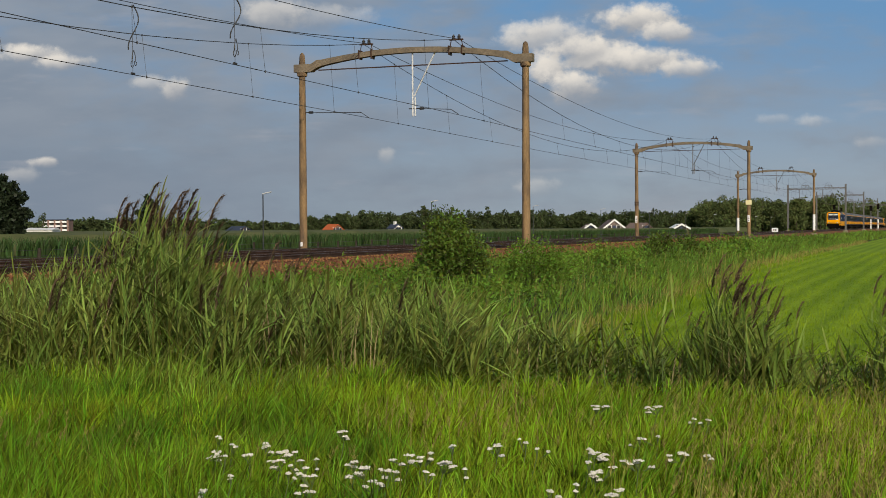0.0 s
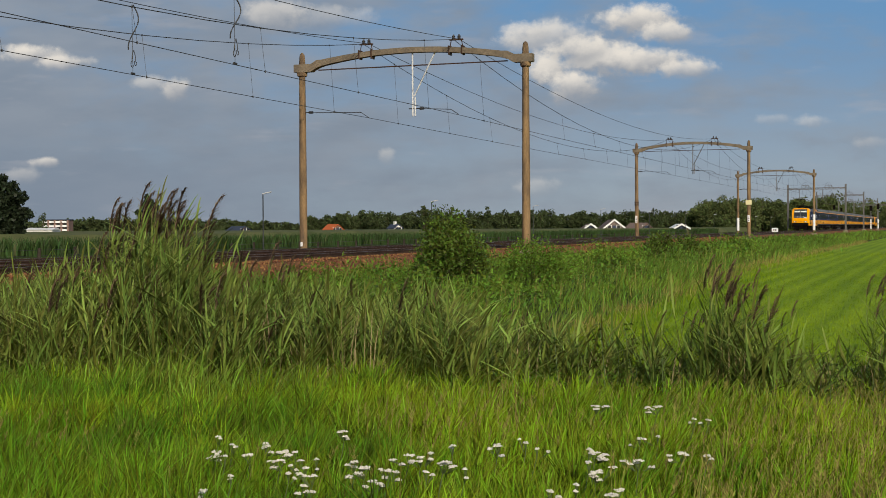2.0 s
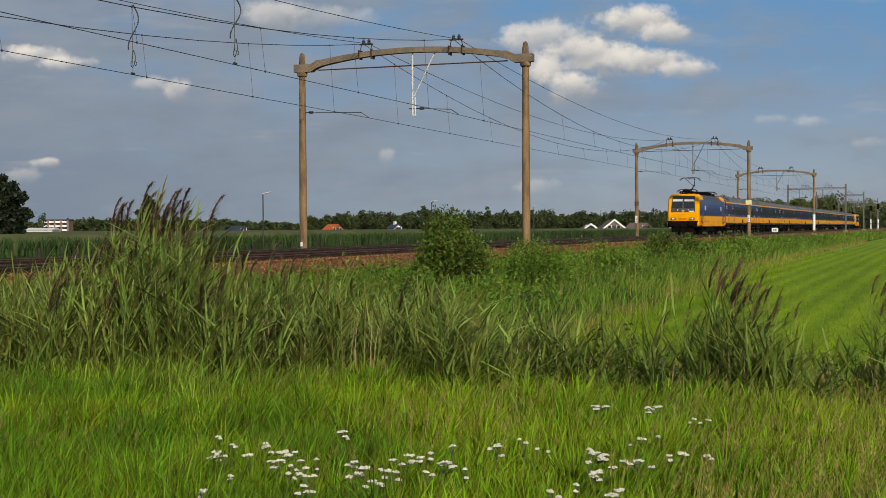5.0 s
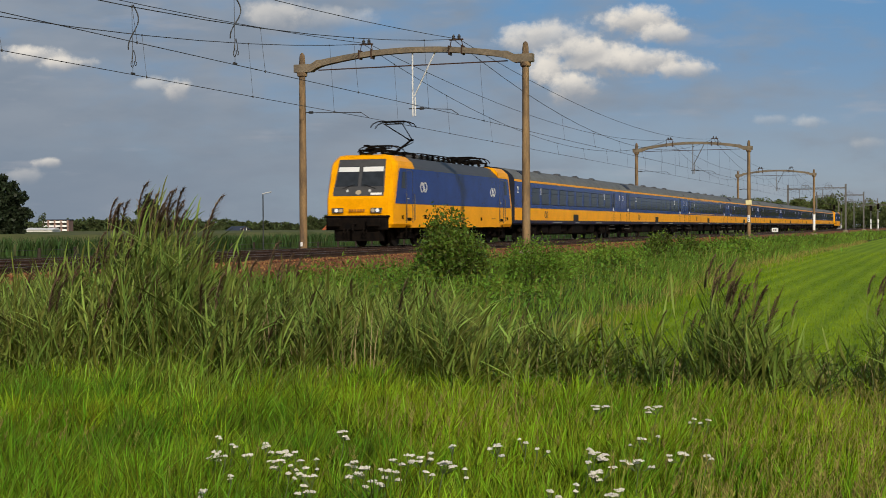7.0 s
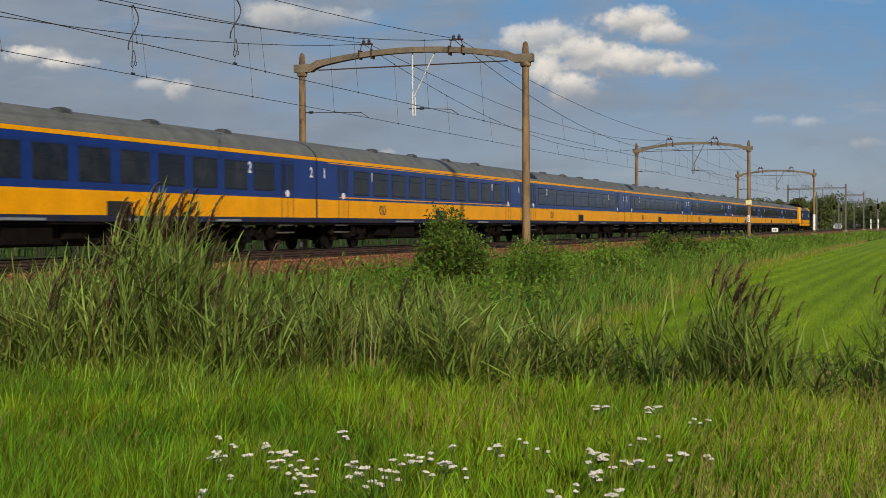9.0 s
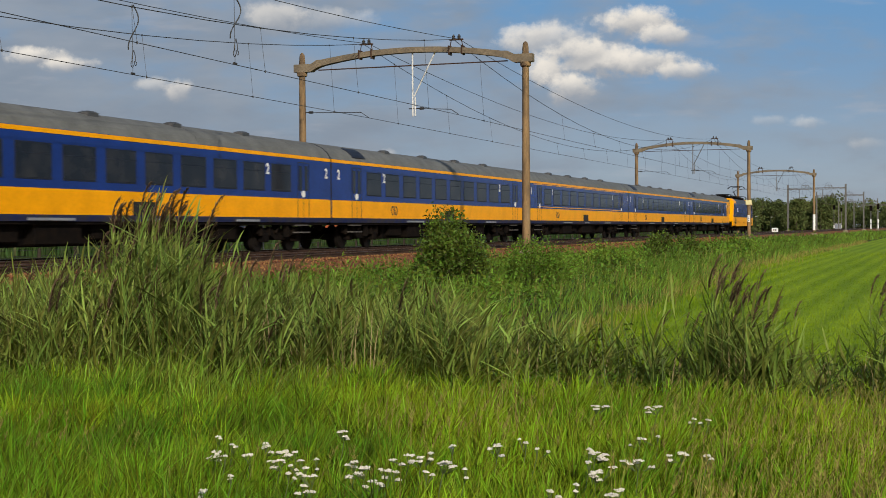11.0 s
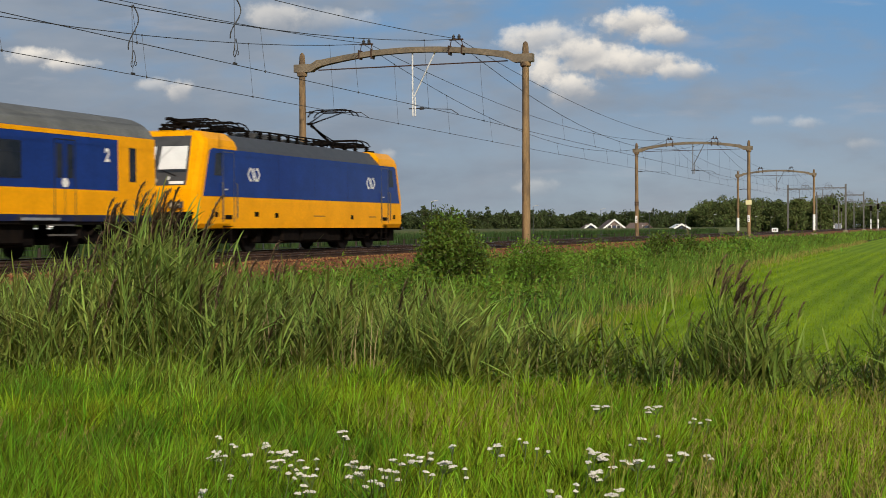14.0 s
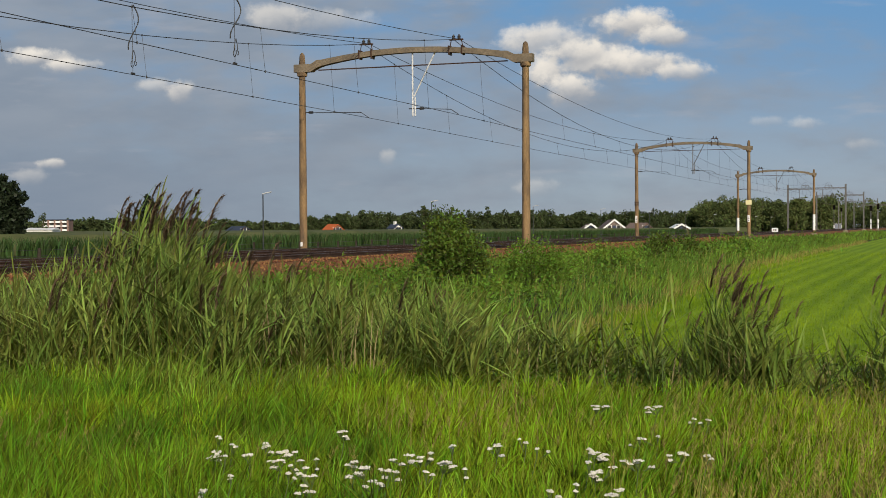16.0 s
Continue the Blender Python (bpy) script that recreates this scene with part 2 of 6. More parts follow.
def concrete_portal(y, white=False, plates=False):
    p = thing("catenary_portal", "brown weathered concrete overhead-line portal with a bowed beam", "catenary portal", "bowed catenary portals", pose(0, y, 0))
    for x in (LEFT_POLE, RIGHT_POLE):
        pole = Shape()
        prof = [(-0.9, .172), (2.5, .163), (7.4, .134), (7.45, .140), (8.0, .128), (8.17, .110), (8.25, .075), (8.29, .02)]
        pole.loft([[(x + r * math.cos(t), r * math.sin(t), z) for t in (2 * math.pi * (j + .5) / 12 for j in range(12))] for z, r in prof], True)
        ob = part("pole", pole, M_POLE, p, smooth=True)
        col = Shape()
        col.loft([[(x + r * math.cos(t), r * math.sin(t), z) for t in (2 * math.pi * j / 16 for j in range(16))]
                  for z, r in ((7.26, .16), (7.30, .215), (7.42, .225), (7.46, .21))], True)
        part("collar", col, M_POLE, ob)
        foot = Shape().box(x - .34, x + .34, -.34, .34, -1.2, -.16, .05)
        part("foundation", foot, M_BASE, p, "pale concrete foundation block")
        if y < 100 and x < -20:
            part("white_tag", Shape().box(x - .05, x + .05, -.22, -.19, .02, .20, .01), M_WHITE, ob, "small white tag")
        if white:
            band = Shape()
            band.loft([[(x + .176 * math.cos(t), .176 * math.sin(t), z) for t in (2 * math.pi * j / 14 for j in range(14))]
                       for z in (0.2, 1.9 if x < -20 else 2.3)], False)
            part("white_band", band, M_WHITE, ob, "flaking white paint band")
        if plates:
            pl = Shape().box(x - .1, x + .1, -.23, -.20, 1.15, 1.75, .01)
            part("number_plate", pl, M_WHITE, ob, "small white plate with dark bars")
            for z in (1.28, 1.43, 1.58):
                part("plate_bar", Shape().box(x - .06, x + .06, -.236, -.231, z - .03, z + .03), M_DARKGREY, ob)
            if x > -20:
                pl = Shape().box(x - .26, x + .26, -.24, -.20, 2.65, 3.05, .01)
                part("yellow_plate", pl, M_SIGN, ob, "pale yellow plate")
            else:
                band = Shape()
                for z in (2.75, 2.95):
                    band.disc((x, 0, z), (0, 0, 1), .21, .08, 12)
                part("clamp_band", band, M_RAIL, ob)
    x0, x1 = LEFT_POLE - .33, RIGHT_POLE + .33
    beam = Shape()
    rings = []
    for i in range(41):
        s = i / 40
        x = x0 + (x1 - x0) * s
        u = (x - LEFT_POLE) / (RIGHT_POLE - LEFT_POLE)
        end = u < 0.085 or u > 0.915
        z = bow_height(min(max(u, 0.0), 1.0))
        hw, hh = .16, .17 - .06 * (1 - (2 * s - 1) ** 4)
        if end:
            zc, hh = 7.62, .165
            z = max(z, zc) if .07 < u < .93 else zc
        rings.append([(x, -hw, z - hh), (x, hw, z - hh), (x, hw, z + hh), (x, -hw, z + hh)])
    beam.loft(rings, True)
    part("bowed_beam", beam, M_BEAM, p)
    rod = Shape().tube([(LEFT_POLE + .75, 0, 7.52), (RIGHT_POLE - .75, 0, 7.54)], .028, 6)
    part("tie_rod", rod, M_RAIL, p, "rusty steel tie rod")
    for tx in (FAR_TRACK, NEAR_TRACK):
        u = (tx - LEFT_POLE) / (RIGHT_POLE - LEFT_POLE)
        z = bow_height(u)
        cl = Shape()
        for dx in (-.28, .28):
            cl.box(tx + dx - .03, tx + dx + .03, -.19, .19, z - .20, z + .18, .01)
            cl.tube([(tx + dx, 0, z + .1), (tx + dx * .8, 0, z + .42)], .02, 5)
        cl.box(tx - .30, tx + .30, -.05, .05, z + .40, z + .46, .01)
        ob = part("wire_saddle", cl, M_RAIL, p, "rusty iron saddle on the beam")
        for dx in (-.12, .12):
            ins = Shape()
            for h in (.46, .53):
                ins.disc((tx + dx, 0, z + h + .03), (0, 0, 1), .07, .05, 10)
            ins.tube([(tx + dx, 0, z + .4), (tx + dx, 0, z + .64)], .035, 6)
            part("insulator", ins, M_INSUL, ob)
    # drop tube between the tracks, with its brace
    tx = NEAR_TRACK - 1.93
    u = (tx - LEFT_POLE) / (RIGHT_POLE - LEFT_POLE)
    tube = Shape().tube([(tx, 0, bow_height(u) + .05), (tx, 0, 5.42)], .038, 8)
    tube.tube([(tx + .11, 0, 6.2), (tx + .11, 0, 5.42)], .036, 8)
    tube.tube([(tx + 1.05, 0, bow_height(u + .1)), (tx + .07, 0, 6.25)], .034, 8)
    ob = part("drop_tube", tube, M_ZINC if y < 100 else M_STEEL, p, "pale galvanised drop tube with a brace" if y < 100 else "dull grey drop tube with a brace")
    for x, reg in ((tx, NEAR_TRACK), (LEFT_POLE, FAR_TRACK)):
        arm = Shape()
        arm.tube([(x - .15, 0, 5.74), (x + .32, 0, 5.74)], .025, 6)
        arm.tube([(x + .32, 0, 5.74), (x + .55, 0, 5.72), (reg - .25, 0, 5.66), (reg + .08, 0, 5.44)], .016, 5)
        arm.disc((x + .40, 0, 5.735), (1, 0, 0), .055, .17, 8)
        part("registration_arm", arm, M_WIRE, p)
    return p


M_SIGN = mat("pale_yellow_plate", (0.72, 0.66, 0.36), 0.5, vary=0.1)


def steel_portal(y, top):
    p = thing("steel_catenary_mast", "grey steel overhead-line mast pair with a flat beam", "catenary mast", "steel catenary masts", pose(0, y, 0))
    for x in (LEFT_POLE, RIGHT_POLE):
        sh = Shape().box(x - .15, x + .15, -.12, .12, -.9, top + .75, .02)
        part("mast", sh, M_STEEL, p)
        part("foundation", Shape().box(x - .4, x + .4, -.4, .4, -1.0, 0.0, .04), M_BASE, p)
    sh = Shape()
    for z in (top - .12, top + .12):
        sh.box(LEFT_POLE + .15, RIGHT_POLE - .15, -.1, .1, z - .05, z + .05)
    n = 16
    for i in range(n):
        xa, xb = [LEFT_POLE + .15 + (RIGHT_POLE - LEFT_POLE - .3) * j / n for j in (i, i + 1)]
        sh.tube([(xa, 0, top - .1), (xb, 0, top + .1)] if i % 2 else [(xa, 0, top + .1), (xb, 0, top - .1)], .03, 4)
    part("flat_beam", sh, M_STEEL, p)
    for tx in (FAR_TRACK, NEAR_TRACK):
        sh = Shape()
        for dx in (-.55, .1, .55):
            sh.box(tx + dx - .04, tx + dx + .04, -.04, .04, top + .15, top + .55)
        sh.box(tx - .6, tx + .6, -.04, .04, top + .52, top + .58)
        part("wire_bracket", sh, M_STEEL, p)
        sh = Shape().tube([(tx - 1, 0, top - .15), (tx - 1, 0, 5.5)], .05, 6)
        sh.tube([(tx - 1, 0, 5.6), (tx, 0, 5.5)], .025, 5)
        part("drop_tube", sh, M_STEEL, p)


for i, y in enumerate(PORTALS):
    if y > 0:
        concrete_portal(y, white=i == 3, plates=i == 2)
for y, h in zip(STEEL_PORTALS, (7.4, 7.4, 7.2, 7.2)):
    steel_portal(y, h)


def build_wires():
    stops = PORTALS + STEEL_PORTALS
    for tx in (FAR_TRACK, NEAR_TRACK):
        line = thing("overhead_line", "thin dark overhead line of contact and carrier wires with droppers", "overhead line", "overhead lines")
        contact, carrier, feeder = Shape(), Shape(), Shape()
        cpts, mpts, fpts, drops = [], [], [], []
        for i in range(len(stops) - 1):
            a, b = stops[i], stops[i + 1]
            zig_a, zig_b = (.06 if i % 2 else -.06), (-.06 if i % 2 else .06)
            for j in range(21):
                s = j / 20
                y = a + (b - a) * s
                zx = tx + zig_a + (zig_b - zig_a) * s
                sag = 4 * s * (1 - s)
                cpts.append((zx, y, 5.425 - .03 * sag))
                mpts.append((tx - .12 + (zx - tx) * sag * .3, y, 8.52 - 2.45 * sag))
                fpts.append((tx + .12, y, 8.52 - 1.30 * sag))
            for j in range(10):
                s = (j + .5) / 10
                y = a + (b - a) * s
                sag = 4 * s * (1 - s)
                drops.append(((tx + zig_a + (zig_b - zig_a) * s, y, 5.425 - .03 * sag), (tx - .12, y, 8.52 - 2.45 * sag)))
        part("contact_wire", contact.tube(cpts, .011, 5), M_WIRE, line)
        part("carrier_wire", carrier.tube(mpts, .013, 5), M_WIRE, line)
        part("feeder_wire", feeder.tube(fpts, .012, 5), M_WIRE, line)
        for lo, hi in drops:
            if lo[1] < 260:
                d = Shape().tube([lo, hi], .006, 4)
                d.disc(lo, (0, 0, 1), .02, .07, 6)
                d.disc(hi, (0, 0, 1), .02, .06, 6)
                part("dropper", d, M_WIRE, line)


build_wires()

# ---- train ----
def number_text(char, size):
    """The outline of a printed character as flat faces, standing in the y-z plane and read from +x."""
    cu = bpy.data.curves.new("numeral", "FONT")
    cu.body, cu.size, cu.align_x, cu.align_y, cu.extrude = char, size, "CENTER", "CENTER", 0.002
    cu.offset = size * 0.028
    tmp = bpy.data.objects.new("numeral", cu)
    scene.collection.objects.link(tmp)
    me = bpy.data.meshes.new_from_object(tmp.evaluated_get(bpy.context.evaluated_depsgraph_get()))
    bpy.data.objects.remove(tmp)
    me.transform(Matrix(((0, 0, 1, 0), (1, 0, 0, 0), (0, 1, 0, 0), (0, 0, 0, 1))))
    me.materials.clear()
    me.materials.append(M_WHITE)
    return me


def badge(sh, x, y, z, s):
    """A plain badge of two bent bands, s high."""
    path = [(-.38, -.40), (-.60, -.40), (-.88, 0), (-.60, .40), (-.36, .40), (.05, -.40)]
    w = .085
    for sign in (1, -1):
        for (ya, za), (yb, zb) in zip(path, path[1:]):
            ln = math.hypot(yb - ya, zb - za)
            dy, dz = (yb - ya) / ln * w * .6, (zb - za) / ln * w * .6
            ny, nz = -(zb - za) / ln * w, (yb - ya) / ln * w
            quad = [(ya - dy + ny, za - dz + nz), (yb + dy + ny, zb + dz + nz), (yb + dy - ny, zb + dz - nz), (ya - dy - ny, za - dz - nz)]
            ring = [(x, y + sign * p * s, z + sign * q * s) for p, q in quad]
            sh.loft([ring, [(x + .004, p[1], p[2]) for p in ring]], True)


def bogie(parent, yc, axles, radius, x_half=0.75, heavy=False):
    frame_ = Shape()
    half = axles / 2
    for sx in (-1, 1):
        x = sx * 1.02
        frame_.slab([(yc - half - .45, .62), (yc - half - .35, .82), (yc - .6, .78), (yc - .35, .55), (yc + .35, .55), (yc + .6, .78),
                     (yc + half + .35, .82), (yc + half + .45, .62), (yc + half, .42), (yc + half - .4, .58), (yc + .45, .40), (yc - .45, .40),
                     (yc - half + .4, .58), (yc - half, .42)], x - .07, x + .07)
        for dy in (-half, half):
            frame_.box(x - .12, x + .16, yc + dy - .17, yc + dy + .17, .32, .62, .03)
            frame_.tube([(x + .06, yc + dy - .3, .55), (x + .06, yc + dy - .3, .86)], .09, 8)
            frame_.tube([(x + .06, yc + dy + .3, .55), (x + .06, yc + dy + .3, .86)], .09, 8)
        frame_.tube([(x + .1, yc - .5, .62), (x + .1, yc - .18, .92)], .05, 6)
        frame_.tube([(x + .1, yc + .3, .48), (x + .1, yc + .3, .95)], .13, 8)
    frame_.box(-1, 1, yc - .25, yc + .25, .5, .8, .03)
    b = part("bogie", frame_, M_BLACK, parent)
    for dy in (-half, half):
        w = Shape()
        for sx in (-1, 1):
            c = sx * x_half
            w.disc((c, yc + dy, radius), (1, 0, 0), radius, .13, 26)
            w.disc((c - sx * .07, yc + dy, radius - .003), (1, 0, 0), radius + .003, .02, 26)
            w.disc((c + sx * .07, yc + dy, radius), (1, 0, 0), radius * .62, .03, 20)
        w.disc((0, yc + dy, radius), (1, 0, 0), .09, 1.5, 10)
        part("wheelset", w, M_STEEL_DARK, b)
    return b


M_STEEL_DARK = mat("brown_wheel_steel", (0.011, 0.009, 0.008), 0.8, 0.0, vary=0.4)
M_STRIPE_RED = mat("red_buffer_lamp", (0.45, 0.02, 0.015), 0.3, vary=0.1)


def ring_at(y, hw, z0, z1, zr, rt=1.05, slope=0.0):
    """A cross-section of the locomotive: sill, side, shoulder and roof."""
    return [(hw - .10, y, z0), (hw, y, z0 + .12), (hw, y, z1), (hw - .10, y, z1 + .13), (rt, y, zr - .06), (rt - .25, y, zr),
            (-rt + .25, y, zr), (-rt, y, zr - .06), (-hw + .10, y, z1 + .13), (-hw, y, z1), (-hw, y, z0 + .12), (-hw + .10, y, z0)]


def pantograph(parent, y, raised, away):
    """A single-arm pantograph; away: +1 if its knee points along +y."""
    base = Shape()
    for dx in (-.5, .5):
        base.box(dx - .05, dx + .05, y - .75, y + .75, 4.06, 4.13, .01)
        for dy in (-.6, .6):
            base.tube([(dx, y + dy, 3.82), (dx, y + dy, 4.08)], .07, 8)
            for z in (3.88, 3.95, 4.02):
                base.disc((dx, y + dy, z), (0, 0, 1), .11, .025, 10)
    base.box(-.55, .55, y - .5, y - .4, 4.06, 4.14)
    base.box(-.55, .55, y + .4, y + .5, 4.06, 4.14)
    base.tube([(-.25, y - .4, 4.15), (-.25, y + .5, 4.17)], .09, 8)
    p = part("pantograph", base, M_BLACK, parent, "raised black pantograph" if raised else "folded black pantograph")
    head_z, head_y = (5.47, y - away * .60) if raised else (4.32, y - away * .45)
    knee = Vector((0, y + away * 1.60, 4.78)) if raised else Vector((0, y + away * 1.15, 4.24))
    root = Vector((0, y - away * .35, 4.14))
    arm = Shape()
    arm.tube([root + Vector((.0, 0, 0)), knee], [.06, .045], 8)
    arm.tube([root + Vector((.12, away * -.35, .02)), knee + Vector((.05, away * .08, -.1))], .022, 5)
    top = Vector((0, head_y, head_z - .10))
    for dx in (-1, 1):
        arm.tube([knee + Vector((dx * .06, 0, 0)), top + Vector((dx * .42, 0, 0))], [.03, .022], 6)
    arm.tube([knee + Vector((-.12, 0, 0)), knee + Vector((.12, 0, 0))], .05, 8)
    part("arm", arm, M_BLACK, p)
    hd = Shape()
    for dy in (-.28, .28):
        pts = [(-.98, head_y + dy, head_z - .26), (-.86, head_y + dy, head_z - .10), (-.62, head_y + dy, head_z), (.62, head_y + dy, head_z),
               (.86, head_y + dy, head_z - .10), (.98, head_y + dy, head_z - .26)]
        hd.tube(pts, .026, 6)
    for dx in (-.42, .42):
        hd.tube([(dx, head_y - .28, head_z - .02), (dx, head_y, head_z - .12), (dx, head_y + .28, head_z - .02)], .018, 5)
    hd.tube([(-.42, head_y, head_z - .10), (.42, head_y, head_z - .10)], .03, 6)
    part("collector_head", hd, M_BLACK, p)


def locomotive(lead):
    """19 m long, its front buffers at y = 0. lead: raises the pantograph over the rear, or that towards +y."""
    lo = thing("electric_locomotive", "yellow and blue electric locomotive " + ("leading the train" if lead else "pushing at the train's tail"),
               "locomotive", "locomotives")
    L = 18.9
    F = 0.62                         # from the buffers to the nose
    # body shell
    sh = Shape()

    hw, sill, shoulder, roof = 1.49, 0.84, 3.30, 3.84

    def station(y, z_roof=roof, w=hw, low=sill):
        return ring_at(y, w, low, shoulder, z_roof)
    # middle body, from cab to cab
    rings = [station(F + 2.75), station(L - F - 2.75)]
    sh.loft(rings, False, 2)
    body = part("body", sh, [M_YELLOW, M_BLUE, M_DARKGREY], lo)
    # paint: blue side band and yellow lower band as thin steel skins, 6 mm proud
    for sx in (1, -1):
        skin = Shape()
        skin.slab([(1.18, 1.80), (L - 1.18, 1.80), (L - 1.62, 3.22), (L - 1.78, 3.29), (1.78, 3.29), (1.62, 3.22)], sx * 1.484, sx * 1.503)
        part("blue_panel", skin, M_BLUE, body)
        skin = Shape()
        skin.slab([(F + 2.35, .92), (L - F - 2.35, .92), (L - F - 2.35, 1.795), (F + 2.35, 1.795)], sx * 1.484, sx * 1.497)
        skin.box(sx * 1.40, sx * 1.49, F + 2.35, L - F - 2.35, .80, .92)
        part("yellow_panel", skin, M_YELLOW, body)
        # doors, grab rails, vents
        for yd in (2.45, L - 2.45 - .72):
            d = Shape()
            for a in (0, .72):
                d.box(sx * 1.49, sx * 1.508, yd + a - .02, yd + a + .02, 1.0, 3.2)
            d.box(sx * 1.49, sx * 1.508, yd, yd + .72, 3.19, 3.22)
            part("door_seam", d, M_DARKGREY, body)
            for a in (-.12, .84):
                g = Shape().tube([(sx * 1.50, yd + a, 1.1), (sx * 1.56, yd + a, 1.14), (sx * 1.56, yd + a, 2.2), (sx * 1.50, yd + a, 2.24)], .018, 6)
                part("grab_rail", g, M_DARKGREY, body)
            h = Shape().box(sx * 1.5, sx * 1.54, yd + .1, yd + .24, 2.0, 2.05, .01)
            part("door_handle", h, M_ZINC, body)
            st = Shape().box(sx * 1.44, sx * 1.505, yd + .12, yd + .60, 1.08, 1.22, .01)
            part("step_recess", st, M_BLACK, body)
            lad = Shape()
            for z in (.35, .6, .85):
                lad.box(sx * 1.3, sx * 1.5, yd + .1, yd + .62, z, z + .03)
            for a in (.1, .6):
                lad.box(sx * 1.42, sx * 1.46, yd + a, yd + a + .03, .3, .9)
            part("ladder", lad, M_BLACK, body)
        # side window of each cab
        for ya, yb in ((1.86, 2.34), (L - 1.86, L - 2.34)):
            wdw = Shape().slab([(ya, 2.45), (yb, 2.45), (yb, 3.15), (ya + (yb - ya) * .28, 3.15)], sx * 1.495, sx * 1.512)
            part("cab_side_window", wdw, M_WINDOW, body)
        for yv, w, z in ((4.6, .30, 1.18), (6.1, .26, 1.15), (9.2, 1.0, 1.20), (12.6, .24, 1.12), (14.4, .7, 1.2), (1.9, .22, 1.15), (17.0, .22, 1.15)):
            v = Shape().box(sx * 1.49, sx * 1.504, yv, yv + w, z, z + (.16 if w < .5 else .05), .004)
            part("side_vent", v, M_BLACK if w < .5 else M_RUSTY, body)
        for yb in (4.55, L - 4.3):
            bs = Shape()
            badge(bs, 1.504 if sx > 0 else -1.508, yb, 2.55, .46)
            part("badge", bs, M_WHITE, body, "white badge of bent bands")
        for yj in (6.4, 9.3, 12.3):
            j = Shape().box(sx * 1.5, sx * 1.5045, yj, yj + .012, 1.8, 3.28)
            part("panel_seam", j, M_BLACK, body)
    # cabs at both ends
    for end in (0, 1):
        def Y(y):
            return y if not end else L - y
        cab = Shape()
        # rings from the cab's rear to the raked front
        def cabring(f):
            # f: 0 at the rear wall, 1 at the face; the face leans back over 2.0 m height
            out = []
            for (x, z) in [(1.39, .80), (1.49, .95), (1.49, 2.0), (1.49, 3.38), (1.43, 3.58), (1.17, 3.82), (.9, 3.86),
                           (-.9, 3.86), (-1.17, 3.82), (-1.43, 3.58), (-1.49, 3.38), (-1.49, 2.0), (-1.49, .95), (-1.39, .80)]:
                nose = F + max(0, z - 1.75) * 0.36 + (0.10 if z < 1.2 else 0)
                side = F + 0.34 + max(0, z - 1.75) * 0.34
                if f == 0:
                    y, xx = F + 2.80 - max(0, z - 3.3) * .45, x
                elif f == 1:
                    y, xx = side, x
                elif f == 2:
                    y, xx = nose + .14, x * .965
                else:
                    y, xx = nose, x * .90
                out.append((xx, Y(y), z - (.05 if f == 3 and z > 3.5 else 0)))
            return out
        cab.loft([cabring(f) for f in range(4)], True)
        ob = part("cab", cab, M_YELLOW, lo, smooth=False)
        lean = .36

        def face(z):
            return F + max(0, z - 1.75) * lean
        def panel(name, pts, material, out=.012, label="", parent=ob):
            s = Shape()
            a = [(x, Y(face(z) - out), z) for x, z in pts]
            b = [(x, Y(face(z) + .02), z) for x, z in pts]
            s.loft([a, b], True)
            return part(name, s, material, parent, label)
        panel("front_panel", [(-1.13, 2.12), (1.13, 2.12), (1.14, 2.3), (1.04, 3.66), (-1.04, 3.66), (-1.14, 2.3)], M_DARKGREY, .012, "dark grey front panel")
        for sx in (-1, 1):
            panel("windscreen", [(sx * .07, 2.52), (sx * 1.07, 2.52), (sx * 1.00, 3.36), (sx * .07, 3.36)], M_PANE, .020, "dark cab windscreen")
            panel("blind", [(sx * .09, 3.14), (sx * 1.015, 3.14), (sx * 1.00, 3.34), (sx * .09, 3.34)] if lead else
                  [(sx * .09, 2.62), (sx * 1.05, 2.62), (sx * 1.00, 3.34), (sx * .09, 3.34)], M_BLIND, .026, "drawn white blind")
            w = Shape().tube([(sx * .75, Y(face(2.45) - .05), 2.42), (sx * .2, Y(face(2.62) - .05), 2.60)], .011, 5)
            part("wiper", w, M_BLACK, ob)
            for x, z in ((.50, 2.34),):
                panel("marker_lamp", [(sx * x + .06 * math.cos(t), z + .06 * math.sin(t)) for t in (i * math.pi / 4 for i in range(8))], M_ZINC, .018)
            hl = panel("headlamp", [(sx * .62, 1.42), (sx * 1.10, 1.42), (sx * 1.12, 1.62), (sx * .62, 1.62)], M_DARKGREY, .014)
            for x in (.72, .92):
                panel("lamp_lens", [(sx * x + .085 * math.cos(t), 1.52 + .08 * math.sin(t)) for t in (i * math.pi / 5 for i in range(10))],
                      M_LIT if lead and not end and x > .8 else M_LAMP, .022, "", hl)
        panel("top_lamp", [(.13 * math.cos(t), 2.27 + .10 * math.sin(t)) for t in (i * math.pi / 6 for i in range(12))], M_LAMP, .018)
        panel("white_label", [(.55, 2.16), (1.05, 2.16), (1.05, 2.25), (.55, 2.25)], M_WHITE, .017)
        for i in range(6):
            panel("number_bar", [(-.36 + i * .125, 1.46), (-.28 + i * .125, 1.46), (-.28 + i * .125, 1.57), (-.36 + i * .125, 1.57)], M_RUSTY, .006)
        # buffer beam, buffers, coupler, plough
        bb = Shape().box(-1.36, 1.36, Y(F - .10), Y(F + .16), .70, 1.30, .03)
        bb.box(-1.44, 1.44, Y(F - .14), Y(F + .10), 1.22, 1.31, .02)
        bb.slab([(Y(F + .05), .25), (Y(F + .5), .25), (Y(F + .5), .75), (Y(F - .02), .75)], -1.02, 1.02)
        beam = part("buffer_beam", bb, M_BLACK, lo)
